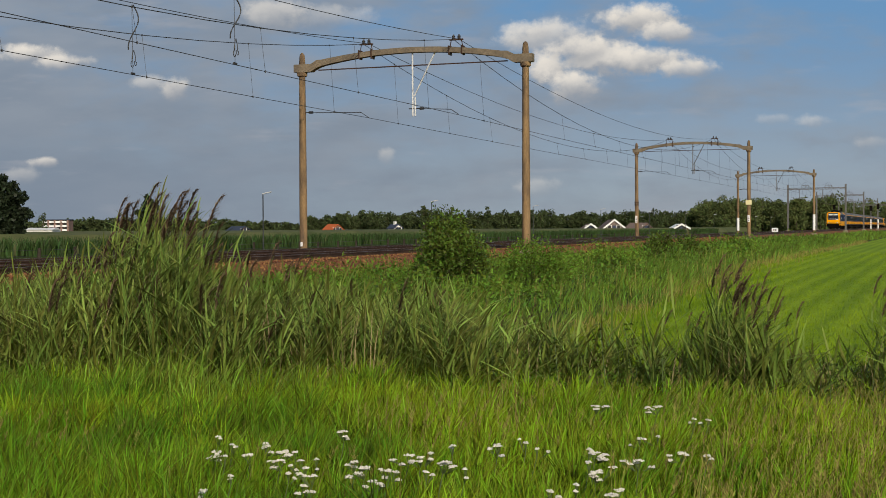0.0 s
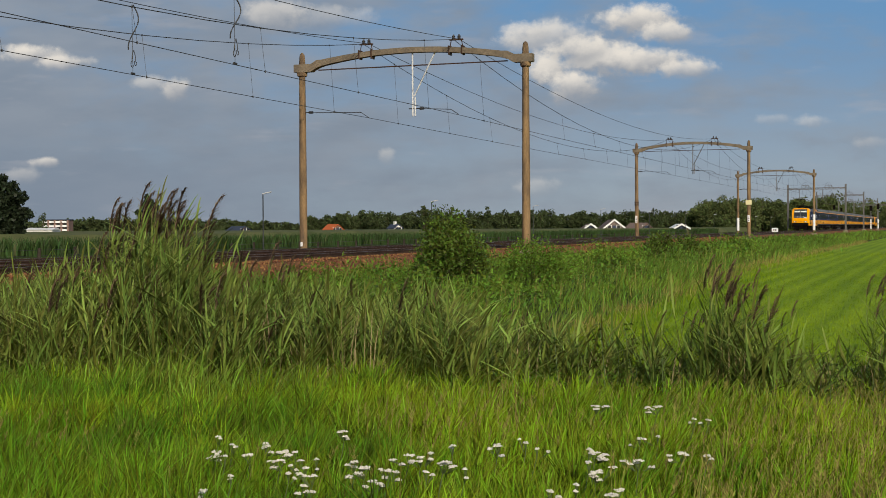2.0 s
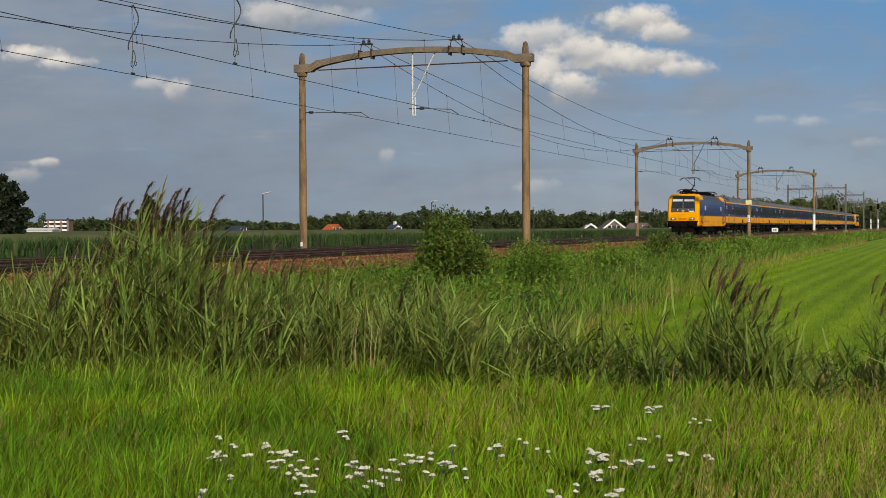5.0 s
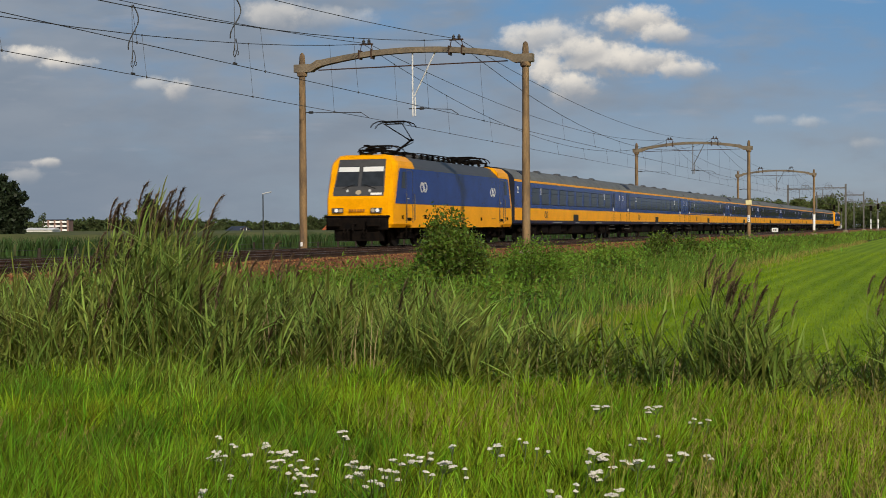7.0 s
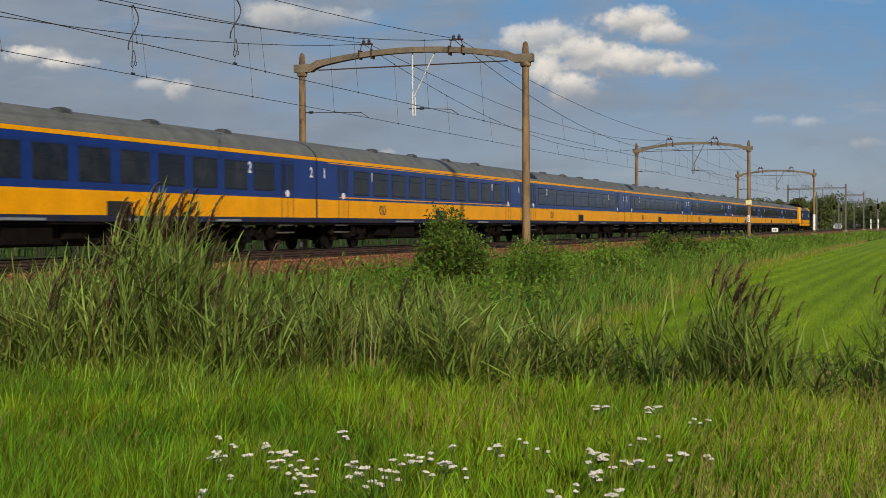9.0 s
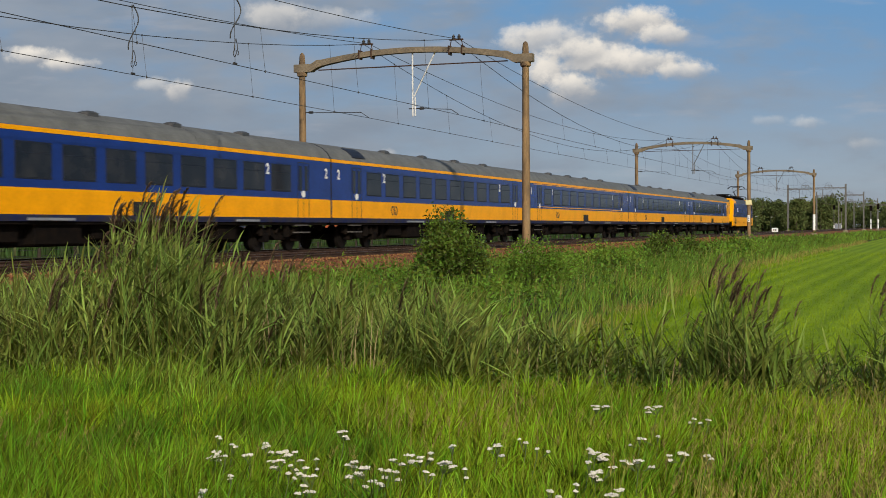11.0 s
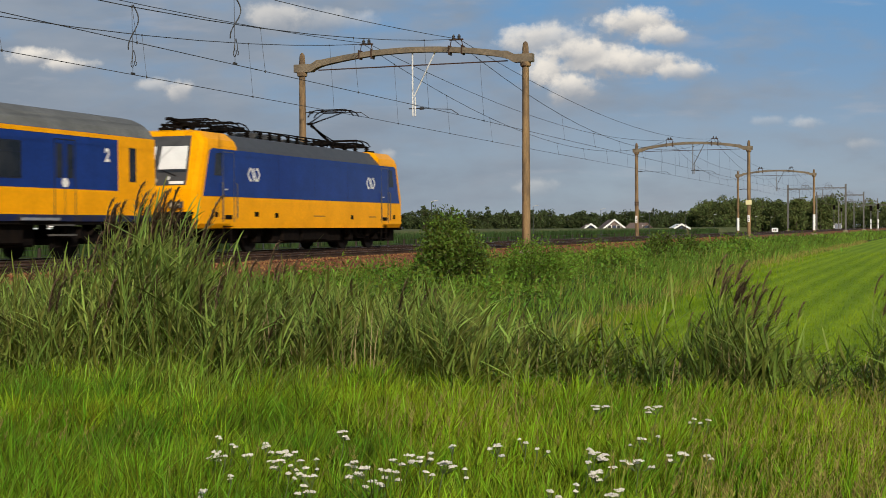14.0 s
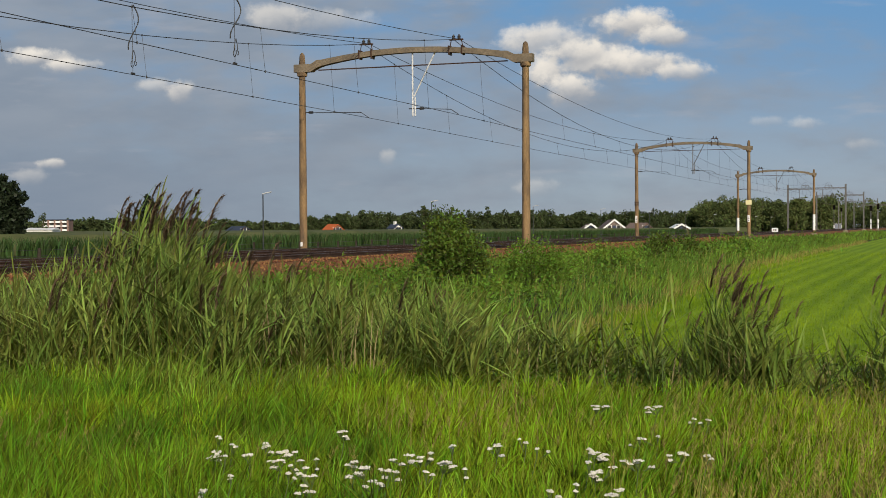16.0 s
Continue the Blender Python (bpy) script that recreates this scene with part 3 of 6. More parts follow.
        for sx in (-1, 1):
            b = Shape()
            b.disc((sx * .875, Y(F - .14), 1.03), (0, 1, 0), .13, .40, 14)
            b.box(sx * .875 - .30, sx * .875 + .30, Y(.22), Y(.28), .85, 1.21, .03)
            part("buffer", b, M_BLACK, beam)
        c = Shape().tube([(0, Y(F), .95), (0, Y(.25), .95), (0, Y(.18), .7), (0, Y(.25), .55)], .05, 6)
        for x in (-.35, .35, .5, -.5):
            c.tube([(x, Y(F - .05), .85), (x, Y(F - .25), .6), (x, Y(F - .1), .42)], .025, 5)
        part("coupling", c, M_BLACK, beam)
        hn = Shape().box(-.25, .25, Y(1.5), Y(1.8), 3.86, 3.95, .02)
        hn.tube([(.4, Y(1.3), 3.95), (.4, Y(1.8), 3.95)], .05, 6)
        part("roof_horn", hn, M_BLACK, ob)
    # roof
    for y, away in ((2.9, -1), (5.4, 1), (L - 5.1, -1), (L - 2.9, 1)):
        pantograph(lo, y, y == 5.4 if lead else y == L - 5.1, away)
    rf = Shape()
    for i in range(8):
        y = 6.9 + i * .74
        rf.tube([(.55, y, 3.8), (.55, y, 4.12)], .06, 7)
        for z in (3.9, 3.98, 4.06):
            rf.disc((.55, y, z), (0, 0, 1), .1, .03, 8)
    rf.tube([(.55, 6.4, 4.13), (.55, 9.0, 4.15), (.55, 12.9, 4.13)], .025, 6)
    rf.tube([(-.35, 6.2, 4.15), (.1, 8.4, 4.22), (-.35, 13.0, 4.15)], .025, 6)
    part("roof_line", rf, M_BLACK, lo)
    for y0, ln in ((6.9, .5), (7.9, 1.0), (9.3, 2.2)):
        part("roof_box", Shape().box(-.65, .35, y0, y0 + ln, 3.8, 4.02 + (.1 if ln < 1.5 else 0), .04), M_DARKGREY, lo)
    # running gear
    for yc in (4.2, L - 4.2):
        bogie(lo, yc, 2.6, .60)
    und = Shape()
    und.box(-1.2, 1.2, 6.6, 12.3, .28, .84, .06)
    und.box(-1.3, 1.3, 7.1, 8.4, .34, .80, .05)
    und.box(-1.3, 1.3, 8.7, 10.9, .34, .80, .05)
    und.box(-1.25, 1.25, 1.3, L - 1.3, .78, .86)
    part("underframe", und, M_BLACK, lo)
    return lo


M_RUSTY = mat("faded_print", (0.42, 0.17, 0.02), 0.6, vary=0.2)
M_SOLE = mat("dark_blue_soleframe", (0.014, 0.028, 0.12), 0.6, vary=0.4, second=(0.05, 0.05, 0.06), scale=2)
M_GASKET = mat("window_rubber", (0.012, 0.016, 0.03), 0.6, vary=0.2)
M_INTERIOR = mat("pale_interior", (0.16, 0.15, 0.14), 0.8, vary=0.3)


def coach(first, yellow_end=False):
    """A saloon coach 26.4 m long from y = 0."""
    words = "first" if first else "second"
    c = thing("railway_coach", f"blue and yellow {words}-class railway coach with dark windows and grey roof", "railway coach", "railway coaches")
    L, hw = 26.4, 1.41
    y0, y1 = .06, L - (1.2 if yellow_end else .06)
    sec = [(1.34, 1.0), (hw, 1.16), (hw, 3.22), (1.39, 3.37), (1.27, 3.58), (1.05, 3.77), (.72, 3.93), (.36, 4.01), (0, 4.04)]
    full = sec + [(-x, z) for x, z in reversed(sec[:-1])]
    body = Shape()
    body.k = 0
    n = len(full)
    for i in range(n):
        a, b = full[i], full[(i + 1) % n]
        zm = (a[1] + b[1]) / 2
        k = 2 if zm > 3.4 else (1 if i == 0 or i == n - 2 else 0)
        body.add([(a[0], y0, a[1]), (a[0], y1, a[1]), (b[0], y1, b[1]), (b[0], y0, b[1])], [(0, 1, 2, 3)], k)
    for y in (y0, y1):
        body.add([(x, y, z) for x, z in full], [tuple(range(n))], 3)
    ob = part("body", body, [M_BLUE, M_SOLE, M_GREY, M_GASKET], c, smooth=True)
    for y, s in ((y0, -1), (y1, 1)):
        g = Shape().box(-.85, .85, y, y + s * .055, 1.0, 3.35, .02)
        part("gangway", g, M_GASKET, c, "dark rubber gangway")
        for sx in (-1, 1):
            b = Shape().disc((sx * .875, y + s * .025, .86), (0, 1, 0), .17, .05, 12)
            part("buffer", b, M_BLACK, c)
    for sx in (1, -1):
        low = Shape().box(sx * (hw - .01), sx * (hw + .004), y0 + .02, y1 - .02, 1.17, 1.84)
        band = part("yellow_band", low, M_YELLOW, c)
        st = Shape()
        st.slab([(y0, 3.24), (y1, 3.24), (y1, 3.36), (y0, 3.36)], sx * (hw - .03), sx * (hw + .004))
        part("yellow_stripe", st, M_YELLOW, c)
        if first:
            st = Shape().slab([(y0 + 2, 1.92), (y1 - 2, 1.92), (y1 - 2, 1.96), (y0 + 2, 1.96)], sx * (hw - .02), sx * (hw + .003))
            part("class_stripe", st, M_YELLOW, c)
            st = Shape().slab([(y0 + 1, 3.18), (y1 - 1, 3.18), (y1 - 1, 3.21), (y0 + 1, 3.21)], sx * (hw - .02), sx * (hw + .003))
            part("class_stripe", st, M_YELLOW, c)
        for i in range(8 if yellow_end else 10):
            yc = 4.2 + 2.0 * i
            wf = Shape().box(sx * (hw - .03), sx * (hw + .006), yc - .77, yc + .77, 2.05, 2.99, .004)
            w = part("window", wf, M_GASKET, c)
            gl = Shape().box(sx * (hw - .02), sx * (hw + .010), yc - .73, yc + .73, 2.09, 2.95, .003)
            part("pane", gl, M_WINDOW, w)
            top = Shape().box(sx * (hw - .01), sx * (hw + .0125), yc - .73, yc + .73, 2.70, 2.72)
            part("vent_bar", top, M_GASKET, w)
        for yd in (2.42, L - (5.6 if yellow_end else 2.42)):
            dr = Shape()
            for a in (-.46, .46):
                dr.box(sx * (hw - .02), sx * (hw + .007), yd + a - .02, yd + a + .02, 1.12, 3.12)
            dr.box(sx * (hw - .02), sx * (hw + .007), yd - .012, yd + .012, 1.12, 3.12)
            dr.box(sx * (hw - .02), sx * (hw + .007), yd - .46, yd + .46, 3.10, 3.13)
            d = part("door", dr, M_GASKET, c)
            for a in (-.24, .24):
                part("door_pane", Shape().box(sx * (hw - .02), sx * (hw + .011), yd + a - .13, yd + a + .13, 2.12, 3.0, .004), M_WINDOW, d)
            hx = Shape()
            ring = [(yd + .145 * math.cos(t) * 1.1, 2.0 + .135 * math.sin(t)) for t in (math.pi / 3 * i for i in range(6))]
            hx.slab(ring, sx * (hw + .004), sx * (hw + .012))
            part("door_sticker", hx, M_WHITE, d, "white hexagonal door sticker")
            stp = Shape().box(sx * 1.2, sx * 1.45, yd - .45, yd + .45, .62, .67)
            stp.box(sx * 1.2, sx * 1.40, yd - .45, yd + .45, .88, .92)
            part("door_step", stp, M_ZINC_DARK, d)
        for yn in ((.66, 5.25, L - .48, L - 5.25) if not yellow_end else (.66, 5.25, L - 3.65, L - 8.85)):
            o = new("class_numeral", NUM["1" if first else "2"])
            o.parent = c
            o.location = (sx * (hw + .014), yn, 2.78)
            if sx < 0:
                o.rotation_euler = (0, 0, math.pi)
        v = Shape().box(sx * (hw - .01), sx * (hw + .012), 12.75, 14.0, 1.17, 1.56, .006)
        for z in (1.25, 1.34, 1.43):
            v.box(sx * hw, sx * (hw + .016), 12.8, 13.95, z, z + .02)
        part("side_grille", v, M_BOGIEBOX, c, "dark grey side grille")
        bs = Shape()
        badge(bs, hw + .006 if sx > 0 else -hw - .010, 6.4, 1.50, .40)
        part("badge", bs, M_BADGE, c, "dark badge of bent bands")
        for ya, yb in ((8.0, 10.0), (13.4, 14.4), (19.0, 20.6)):
            part("data_lettering", Shape().box(sx * 1.36, sx * 1.40, ya, yb, 1.02, 1.09), M_GREYPRINT, c)
    if yellow_end:
        for sx in (1, -1):
            e = Shape()
            e.slab([(L - 3.10, 1.17), (L - 1.19, 1.17), (L - 1.19, 3.36), (L - 3.10, 3.36)], sx * (hw - .02), sx * (hw + .010))
            ob2 = part("yellow_end_panel", e, M_YELLOW, c)
            part("small_window", Shape().box(sx * hw, sx * (hw + .016), L - 2.55, L - 2.2, 2.10, 3.05, .004), M_WINDOW, ob2)
        e = Shape()
        ring = lambda y, w, zt: [(w, y, 1.1), (w, y, 2.6), (w * .85, y, zt), (-w * .85, y, zt), (-w, y, 2.6), (-w, y, 1.1)]
        e.loft([ring(L - 1.2, 1.39, 3.32), ring(L - .75, 1.15, 3.0), ring(L - .30, .9, 2.7)], True)
        part("yellow_end_cover", e, M_YELLOW, c)
    for yv in ((7.2, 12.2, 18.4) if yellow_end else (7.2, 11.8, 16.3, 20.8)):
        for sx in (.62,):
            r = Shape()
            r.loft([[(sx * 1 + a * .19 * s, yv + b * .27 * s, z) for a, b in ((-1, -1), (0, -1.15), (1, -1), (1, 1), (0, 1.15), (-1, 1))]
                    for z, s in ((3.86, 1), (4.00, .92), (4.05, .5))], True)
            part("roof_vent", r, M_DARKGREY, c)
    for yv in (() if first else (1.5,)):
        p = Shape()
        ring = [(1.35, 3.52), (1.275, 3.63), (1.085, 3.785), (.88, 3.89)]
        p.loft([[(x, yy, z) for x, z in ring] + [(x - .03, yy, z - .03) for x, z in reversed(ring)] for yy in (yv + .7, yv + 1.3, yv + 1.95)], True)
        part("roof_hatch", p, M_GASKET, c)
    for y in (2.9, 9.8, 16.6, 23.5):
        seam = Shape()
        pts = [(x * 1.002, z + .004) for x, z in full if z > 3.3]
        seam.loft([[(x, y, z), (x, y + .03, z), (x * .99, y + .015, z - .02)] for x, z in pts], True)
        part("roof_seam", seam, M_GREY, c)
    for yc in (3.6, L - 3.6):
        bogie(c, yc, 2.5, .46)
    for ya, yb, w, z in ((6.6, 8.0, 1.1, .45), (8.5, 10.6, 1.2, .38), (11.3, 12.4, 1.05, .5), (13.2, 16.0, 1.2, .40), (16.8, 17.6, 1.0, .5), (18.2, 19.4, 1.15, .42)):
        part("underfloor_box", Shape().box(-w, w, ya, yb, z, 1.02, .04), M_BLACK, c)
    # added black block, stands in for the shade under the coach
    part("underfloor_shade_block", Shape().box(-.9, .9, 6.2, L - 6.2, .34, .98, .05), M_BLACK, c)
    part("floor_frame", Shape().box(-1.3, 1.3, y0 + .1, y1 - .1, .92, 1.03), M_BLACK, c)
    return c


M_ZINC_DARK = mat("step_steel", (0.10, 0.095, 0.09), 0.7, 0.0, vary=0.3)
M_BOGIEBOX = mat("dark_grille", (0.035, 0.033, 0.032), 0.7, vary=0.3)
M_BADGE = mat("dark_badge", (0.05, 0.028, 0.03), 0.5, vary=0.1)
M_GREYPRINT = mat("grey_print", (0.24, 0.26, 0.30), 0.6, vary=0.2)
NUM = {k: number_text(k, .50) for k in "12"}

TRAIN = []                       # (vehicle, metres behind the leading buffers)


def build_train():
    TRAIN.append((locomotive(True), .22))
    second, first_ = coach(False), coach(True)
    used = set()
    for i, cl in enumerate((2, 2, 1, 2, 2, 2, 1, 2, 2)):
        if i == 8:
            v = coach(False, True)
        else:
            src = second if cl == 2 else first_
            v = src if src not in used else copy_thing(src, Matrix())
            used.add(src)
        TRAIN.append((v, 18.9 + 26.4 * i))
    TRAIN.append((locomotive(False), 18.9 + 26.4 * 9 + .3))


build_train()


# ---- plants ----
RNG = np.random.RandomState(11)
COS, SIN = math.cos(radians(VIEW)), math.sin(radians(VIEW))


def spot(bearing, depth):
    """The place at a depth before the camera and a tangent of the bearing to the right of its line of sight."""
    right = bearing * depth
    return right * COS - depth * SIN, right * SIN + depth * COS


def bearing_of(x, y):
    return (COS * x + SIN * y) / np.maximum(-SIN * x + COS * y, 0.1)


M_GRASS = mat("meadow_grass", (0.240, 0.332, 0.011), 0.6, vary=0.4, second=(0.140, 0.232, 0.008), scale=0.5, island=0.7, thin=0.28)
M_DRYGRASS = mat("dry_grass", (0.29, 0.26, 0.065), 0.7, vary=0.3, island=0.35, thin=0.25)
M_REED = mat("reed_leaf", (0.220, 0.275, 0.052), 0.65, vary=0.3, second=(0.140, 0.190, 0.036), scale=0.7, island=0.6, thin=0.26)
M_REEDDRY = mat("dry_reed", (0.40, 0.325, 0.16), 0.7, vary=0.3, island=0.3, thin=0.2)
M_PLUME = mat("reed_plume", (0.215, 0.145, 0.090), 0.9, vary=0.3, island=0.45, thin=0.45)
M_ROUGH = mat("rough_grass", (0.175, 0.270, 0.024), 0.6, vary=0.45, second=(0.090, 0.165, 0.018), scale=0.35, island=0.58, thin=0.28)
M_HERB = mat("dark_herbs", (0.150, 0.240, 0.022), 0.65, vary=0.4, second=(0.080, 0.150, 0.016), scale=0.5, island=0.55, thin=0.25)
# a darker green than the rest of the meadow grass
M_DARKGRASS = mat("dark_green_grass", (0.132, 0.230, 0.008), 0.65, vary=0.4, second=(0.072, 0.150, 0.006), scale=0.6, island=0.65, thin=0.28)
M_SEDGE = mat("sedge", (0.215, 0.300, 0.026), 0.6, vary=0.35, second=(0.135, 0.215, 0.022), scale=0.8, island=0.62, thin=0.28)
M_SHRUB = mat("shrub_leaf", (0.100, 0.148, 0.018), 0.5, vary=0.3, scale=1.0, island=0.75, thin=0.22)
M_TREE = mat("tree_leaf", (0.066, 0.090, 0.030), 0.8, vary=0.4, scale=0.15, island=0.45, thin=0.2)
# lighter copy of the tree leaf, with sunlight put into its colour
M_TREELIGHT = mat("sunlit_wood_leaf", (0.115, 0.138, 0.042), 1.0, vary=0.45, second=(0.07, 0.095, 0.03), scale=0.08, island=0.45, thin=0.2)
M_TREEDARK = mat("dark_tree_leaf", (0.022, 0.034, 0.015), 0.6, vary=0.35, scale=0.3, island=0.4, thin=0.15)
M_BARK = mat("bark", (0.10, 0.08, 0.055), 0.9, vary=0.4, bump=0.5)
M_CROP = mat("maize_leaf", (0.052, 0.098, 0.024), 0.6, vary=0.35, scale=0.06, island=0.45, thin=0.3)
M_CROPTOP = mat("maize_tops", (0.115, 0.122, 0.046), 0.85, vary=0.4, second=(0.075, 0.092, 0.032), scale=0.05, bump=1.0, bump_scale=2.0)
M_PETAL = mat("white_florets", (0.64, 0.61, 0.52), 0.8, vary=0.15, scale=40, island=0.15)
M_STEM = mat("flower_stem", (0.10, 0.14, 0.045), 0.6, vary=0.2)


def field_material(name, one, two):
    m = mat(name, one, 0.9, vary=0.25, second=two, scale=0.12, stretch=(4, 0.5, 1), bump=0.6, bump_scale=9)
    nt = m.node_tree
    n, link = nt.nodes, nt.links.new
    tc, mp, wv = n.new("ShaderNodeTexCoord"), n.new("ShaderNodeMapping"), n.new("ShaderNodeTexWave")
    mp.inputs["Scale"].default_value = (1, 0.006, 1)
    wv.inputs["Scale"].default_value, wv.inputs["Distortion"].default_value, wv.inputs["Detail"].default_value = 0.42, 0.7, 5.0
    link(tc.outputs["Object"], mp.inputs["Vector"]), link(mp.outputs[0], wv.inputs["Vector"])
    b = n["Principled BSDF"]
    src = b.inputs["Base Color"].links[0].from_socket
    mx = n.new("ShaderNodeMix")
    mx.data_type, mx.blend_type = "RGBA", "MULTIPLY"
    mr = n.new("ShaderNodeMapRange")
    mr.inputs["To Min"].default_value, mr.inputs["To Max"].default_value = 0.0, 0.50
    link(wv.outputs["Fac"], mr.inputs["Value"]), link(mr.outputs[0], mx.inputs["Factor"])
    link(src, mx.inputs["A"])
    mx.inputs["B"].default_value = (0.42, 0.52, 0.5, 1)
    link(mx.outputs["Result"], b.inputs["Base Color"])
    return m


def blades(x, y, z, h, w, lean_x, lean_y, turn, segs=3):
    """Curved tapering blades: roots, heights, widths, the way the tips lean, the turn of the flat side."""
    n = len(x)
    t = np.linspace(0, 1, segs + 1)[:-1]
    cx, cy = np.cos(turn), np.sin(turn)
    vs = []
    for s in t:
        ww = w * (1 - 0.75 * s ** 1.6) * 0.5
        px, py, pz = x + lean_x * s ** 2, y + lean_y * s ** 2, z + h * (s - 0.12 * s ** 2)
        vs.append(np.stack([px - cx * ww, py - cy * ww, pz], 1))
        vs.append(np.stack([px + cx * ww, py + cy * ww, pz], 1))
    vs.append(np.stack([x + lean_x, y + lean_y, z + h * 0.88], 1))
    v = np.stack(vs, 1)
    k = v.shape[1]
    tri = []
    for i in range(segs - 1):
        a = 2 * i
        tri += [(a, a + 1, a + 3), (a, a + 3, a + 2)]
    tri.append((k - 3, k - 2, k - 1))
    f = (np.array(tri)[None] + k * np.arange(n)[:, None, None]).reshape(-1, 3)
    return v.reshape(-1, 3), f


def merged(lists):
    vs, fs, o = [], [], 0
    for v, f in lists:
        vs.append(v), fs.append(f + o)
        o += len(v)
    return np.concatenate(vs), np.concatenate(fs)


def clump_noise(x, y, s, seed=0.0):
    return np.array([noise.noise((a / s, b / s, seed)) for a, b in zip(x, y)])


def scatter(n, d0, d1, r0, r1, power=1.0):
    """Places spread over the depths d0 to d1 and the bearings r0 to r1."""
    d = d0 + (d1 - d0) * RNG.uniform(0, 1, n) ** power
    r = RNG.uniform(r0, r1, n)
    return (*spot(r, d), d, r)


def wind(n, h, k=0.35, spread=0.5):
    """Tips lean down the wind, to the right of the camera, with scatter."""
    a = RNG.normal(0, spread, n)
    m = h * np.clip(RNG.normal(k, k * 0.6, n), -0.2, 1.0)
    return m * (COS * np.cos(a) - SIN * np.sin(a)), m * (SIN * np.cos(a) + COS * np.sin(a))


def tufts(n, d0, d1, r0, r1, each, tall):
    """Arching blades that spread from the roots of many tufts."""
    cx, cy, cd, cr = scatter(n, d0, d1, r0, r1, 0.85)
    keep = ditch_line(cx, cy)[0] < 0.5
    cx, cy, cd = cx[keep], cy[keep], cd[keep]
    size = np.clip(1 + 0.55 * clump_noise(cx, cy, 0.7) + 0.5 * clump_noise(cx, cy, 0.22, 4) + RNG.normal(0, 0.16, len(cx)), 0.35, 1.9)
    size = size * np.interp(ditch_line(cx, cy)[0], [-3.5, -.4], [1, 1.12])
    m = np.maximum(3, (each * size).astype(int))
    x, y, d, size = (np.repeat(a, m) for a in (cx, cy, cd, size))
    n = len(x)
    a = RNG.uniform(0, 2 * math.pi, n)
    q = RNG.uniform(0, 0.05, n)
    h = np.clip(RNG.normal(tall, tall * 0.3, n) * size, 0.05, 0.58)
    out = h * np.abs(RNG.normal(0.25, 0.20, n))
    blow = h * np.clip(RNG.normal(0.09, 0.12, n), -0.2, 0.5)
    lx, ly = out * np.cos(a) + blow * COS, out * np.sin(a) + blow * SIN
    x, y = x + q * np.cos(a), y + q * np.sin(a)
    w = RNG.uniform(0.0055, 0.0125, n) * (0.6 + d / 16)
    return (x, y, ground_z(x, y) - 0.01, h, w, lx, ly, radians(VIEW) + RNG.normal(0, 0.8, n))


def build_meadow():
    g = tufts(7800, 6.2, 13.6, -0.37, 0.37, 15, 0.215)
    # lush: the blades in the darker green, more of them towards the left
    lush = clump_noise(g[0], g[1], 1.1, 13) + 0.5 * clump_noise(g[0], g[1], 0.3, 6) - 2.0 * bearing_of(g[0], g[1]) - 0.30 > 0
    for pick, m, lab in ((lush, M_DARKGRASS, "dark green tufts of meadow grass, uncut"), (~lush, M_GRASS, "lush bright green meadow grass, uncut")):
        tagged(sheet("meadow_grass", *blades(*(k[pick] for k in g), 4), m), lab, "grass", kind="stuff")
    n = 30000
    x, y = RNG.uniform(-13, 15, n), RNG.uniform(-12, 15, n)
    over, right, depth = ditch_line(x, y)
    keep = (over < -.2) & ((depth < 6.3) | (np.abs(right) > .36 * depth)) & (np.hypot(x, y) > .5)
    x, y = x[keep], y[keep]
    n = len(x)
    h = np.clip(RNG.normal(.24, .08, n), .06, .5)
    lx, ly = wind(n, h, .24, 1.9)
    v = blades(x, y, ground_z(x, y) - .01, h, RNG.uniform(.008, .02, n), lx, ly, RNG.uniform(0, 6.28, n), 3)
    tagged(sheet("meadow_grass", *v, M_GRASS), "lush bright green meadow grass, uncut", "grass", kind="stuff")
    n = 3000
    x, y, d, r = scatter(n, 6.4, 13.2, -0.36, 0.36, 1.3)
    keep = (clump_noise(x, y, 1.4, 9) + 1.6 * r - .08 + RNG.uniform(-0.25, 0.25, n) > 0.05) & (ditch_line(x, y)[0] < 0)
    x, y = x[keep], y[keep]
    n = len(x)
    h = RNG.uniform(0.28, 0.52, n)
    lx, ly = wind(n, h, 0.18, 0.8)
    stalk = blades(x, y, ground_z(x, y), h, np.full(n, 0.0045), lx, ly, np.full(n, radians(VIEW)), 3)
    heads = []
    for j in range(7):
        s = 0.80 + 0.028 * j
        hx, hy, hz = x + lx * s ** 2, y + ly * s ** 2, ground_z(x, y) + h * (s - 0.12 * s ** 2)
        a = RNG.uniform(0, 6.28, n)
        heads.append(blades(hx, hy, hz, RNG.uniform(.02, .045, n), np.full(n, .007), np.cos(a) * .022, np.sin(a) * .022, a, 2))
    tagged(sheet("seeding_grass", *merged([stalk] + heads), M_DRYGRASS), "thin dry seeding grass stalks among the meadow", "grass", kind="stuff")


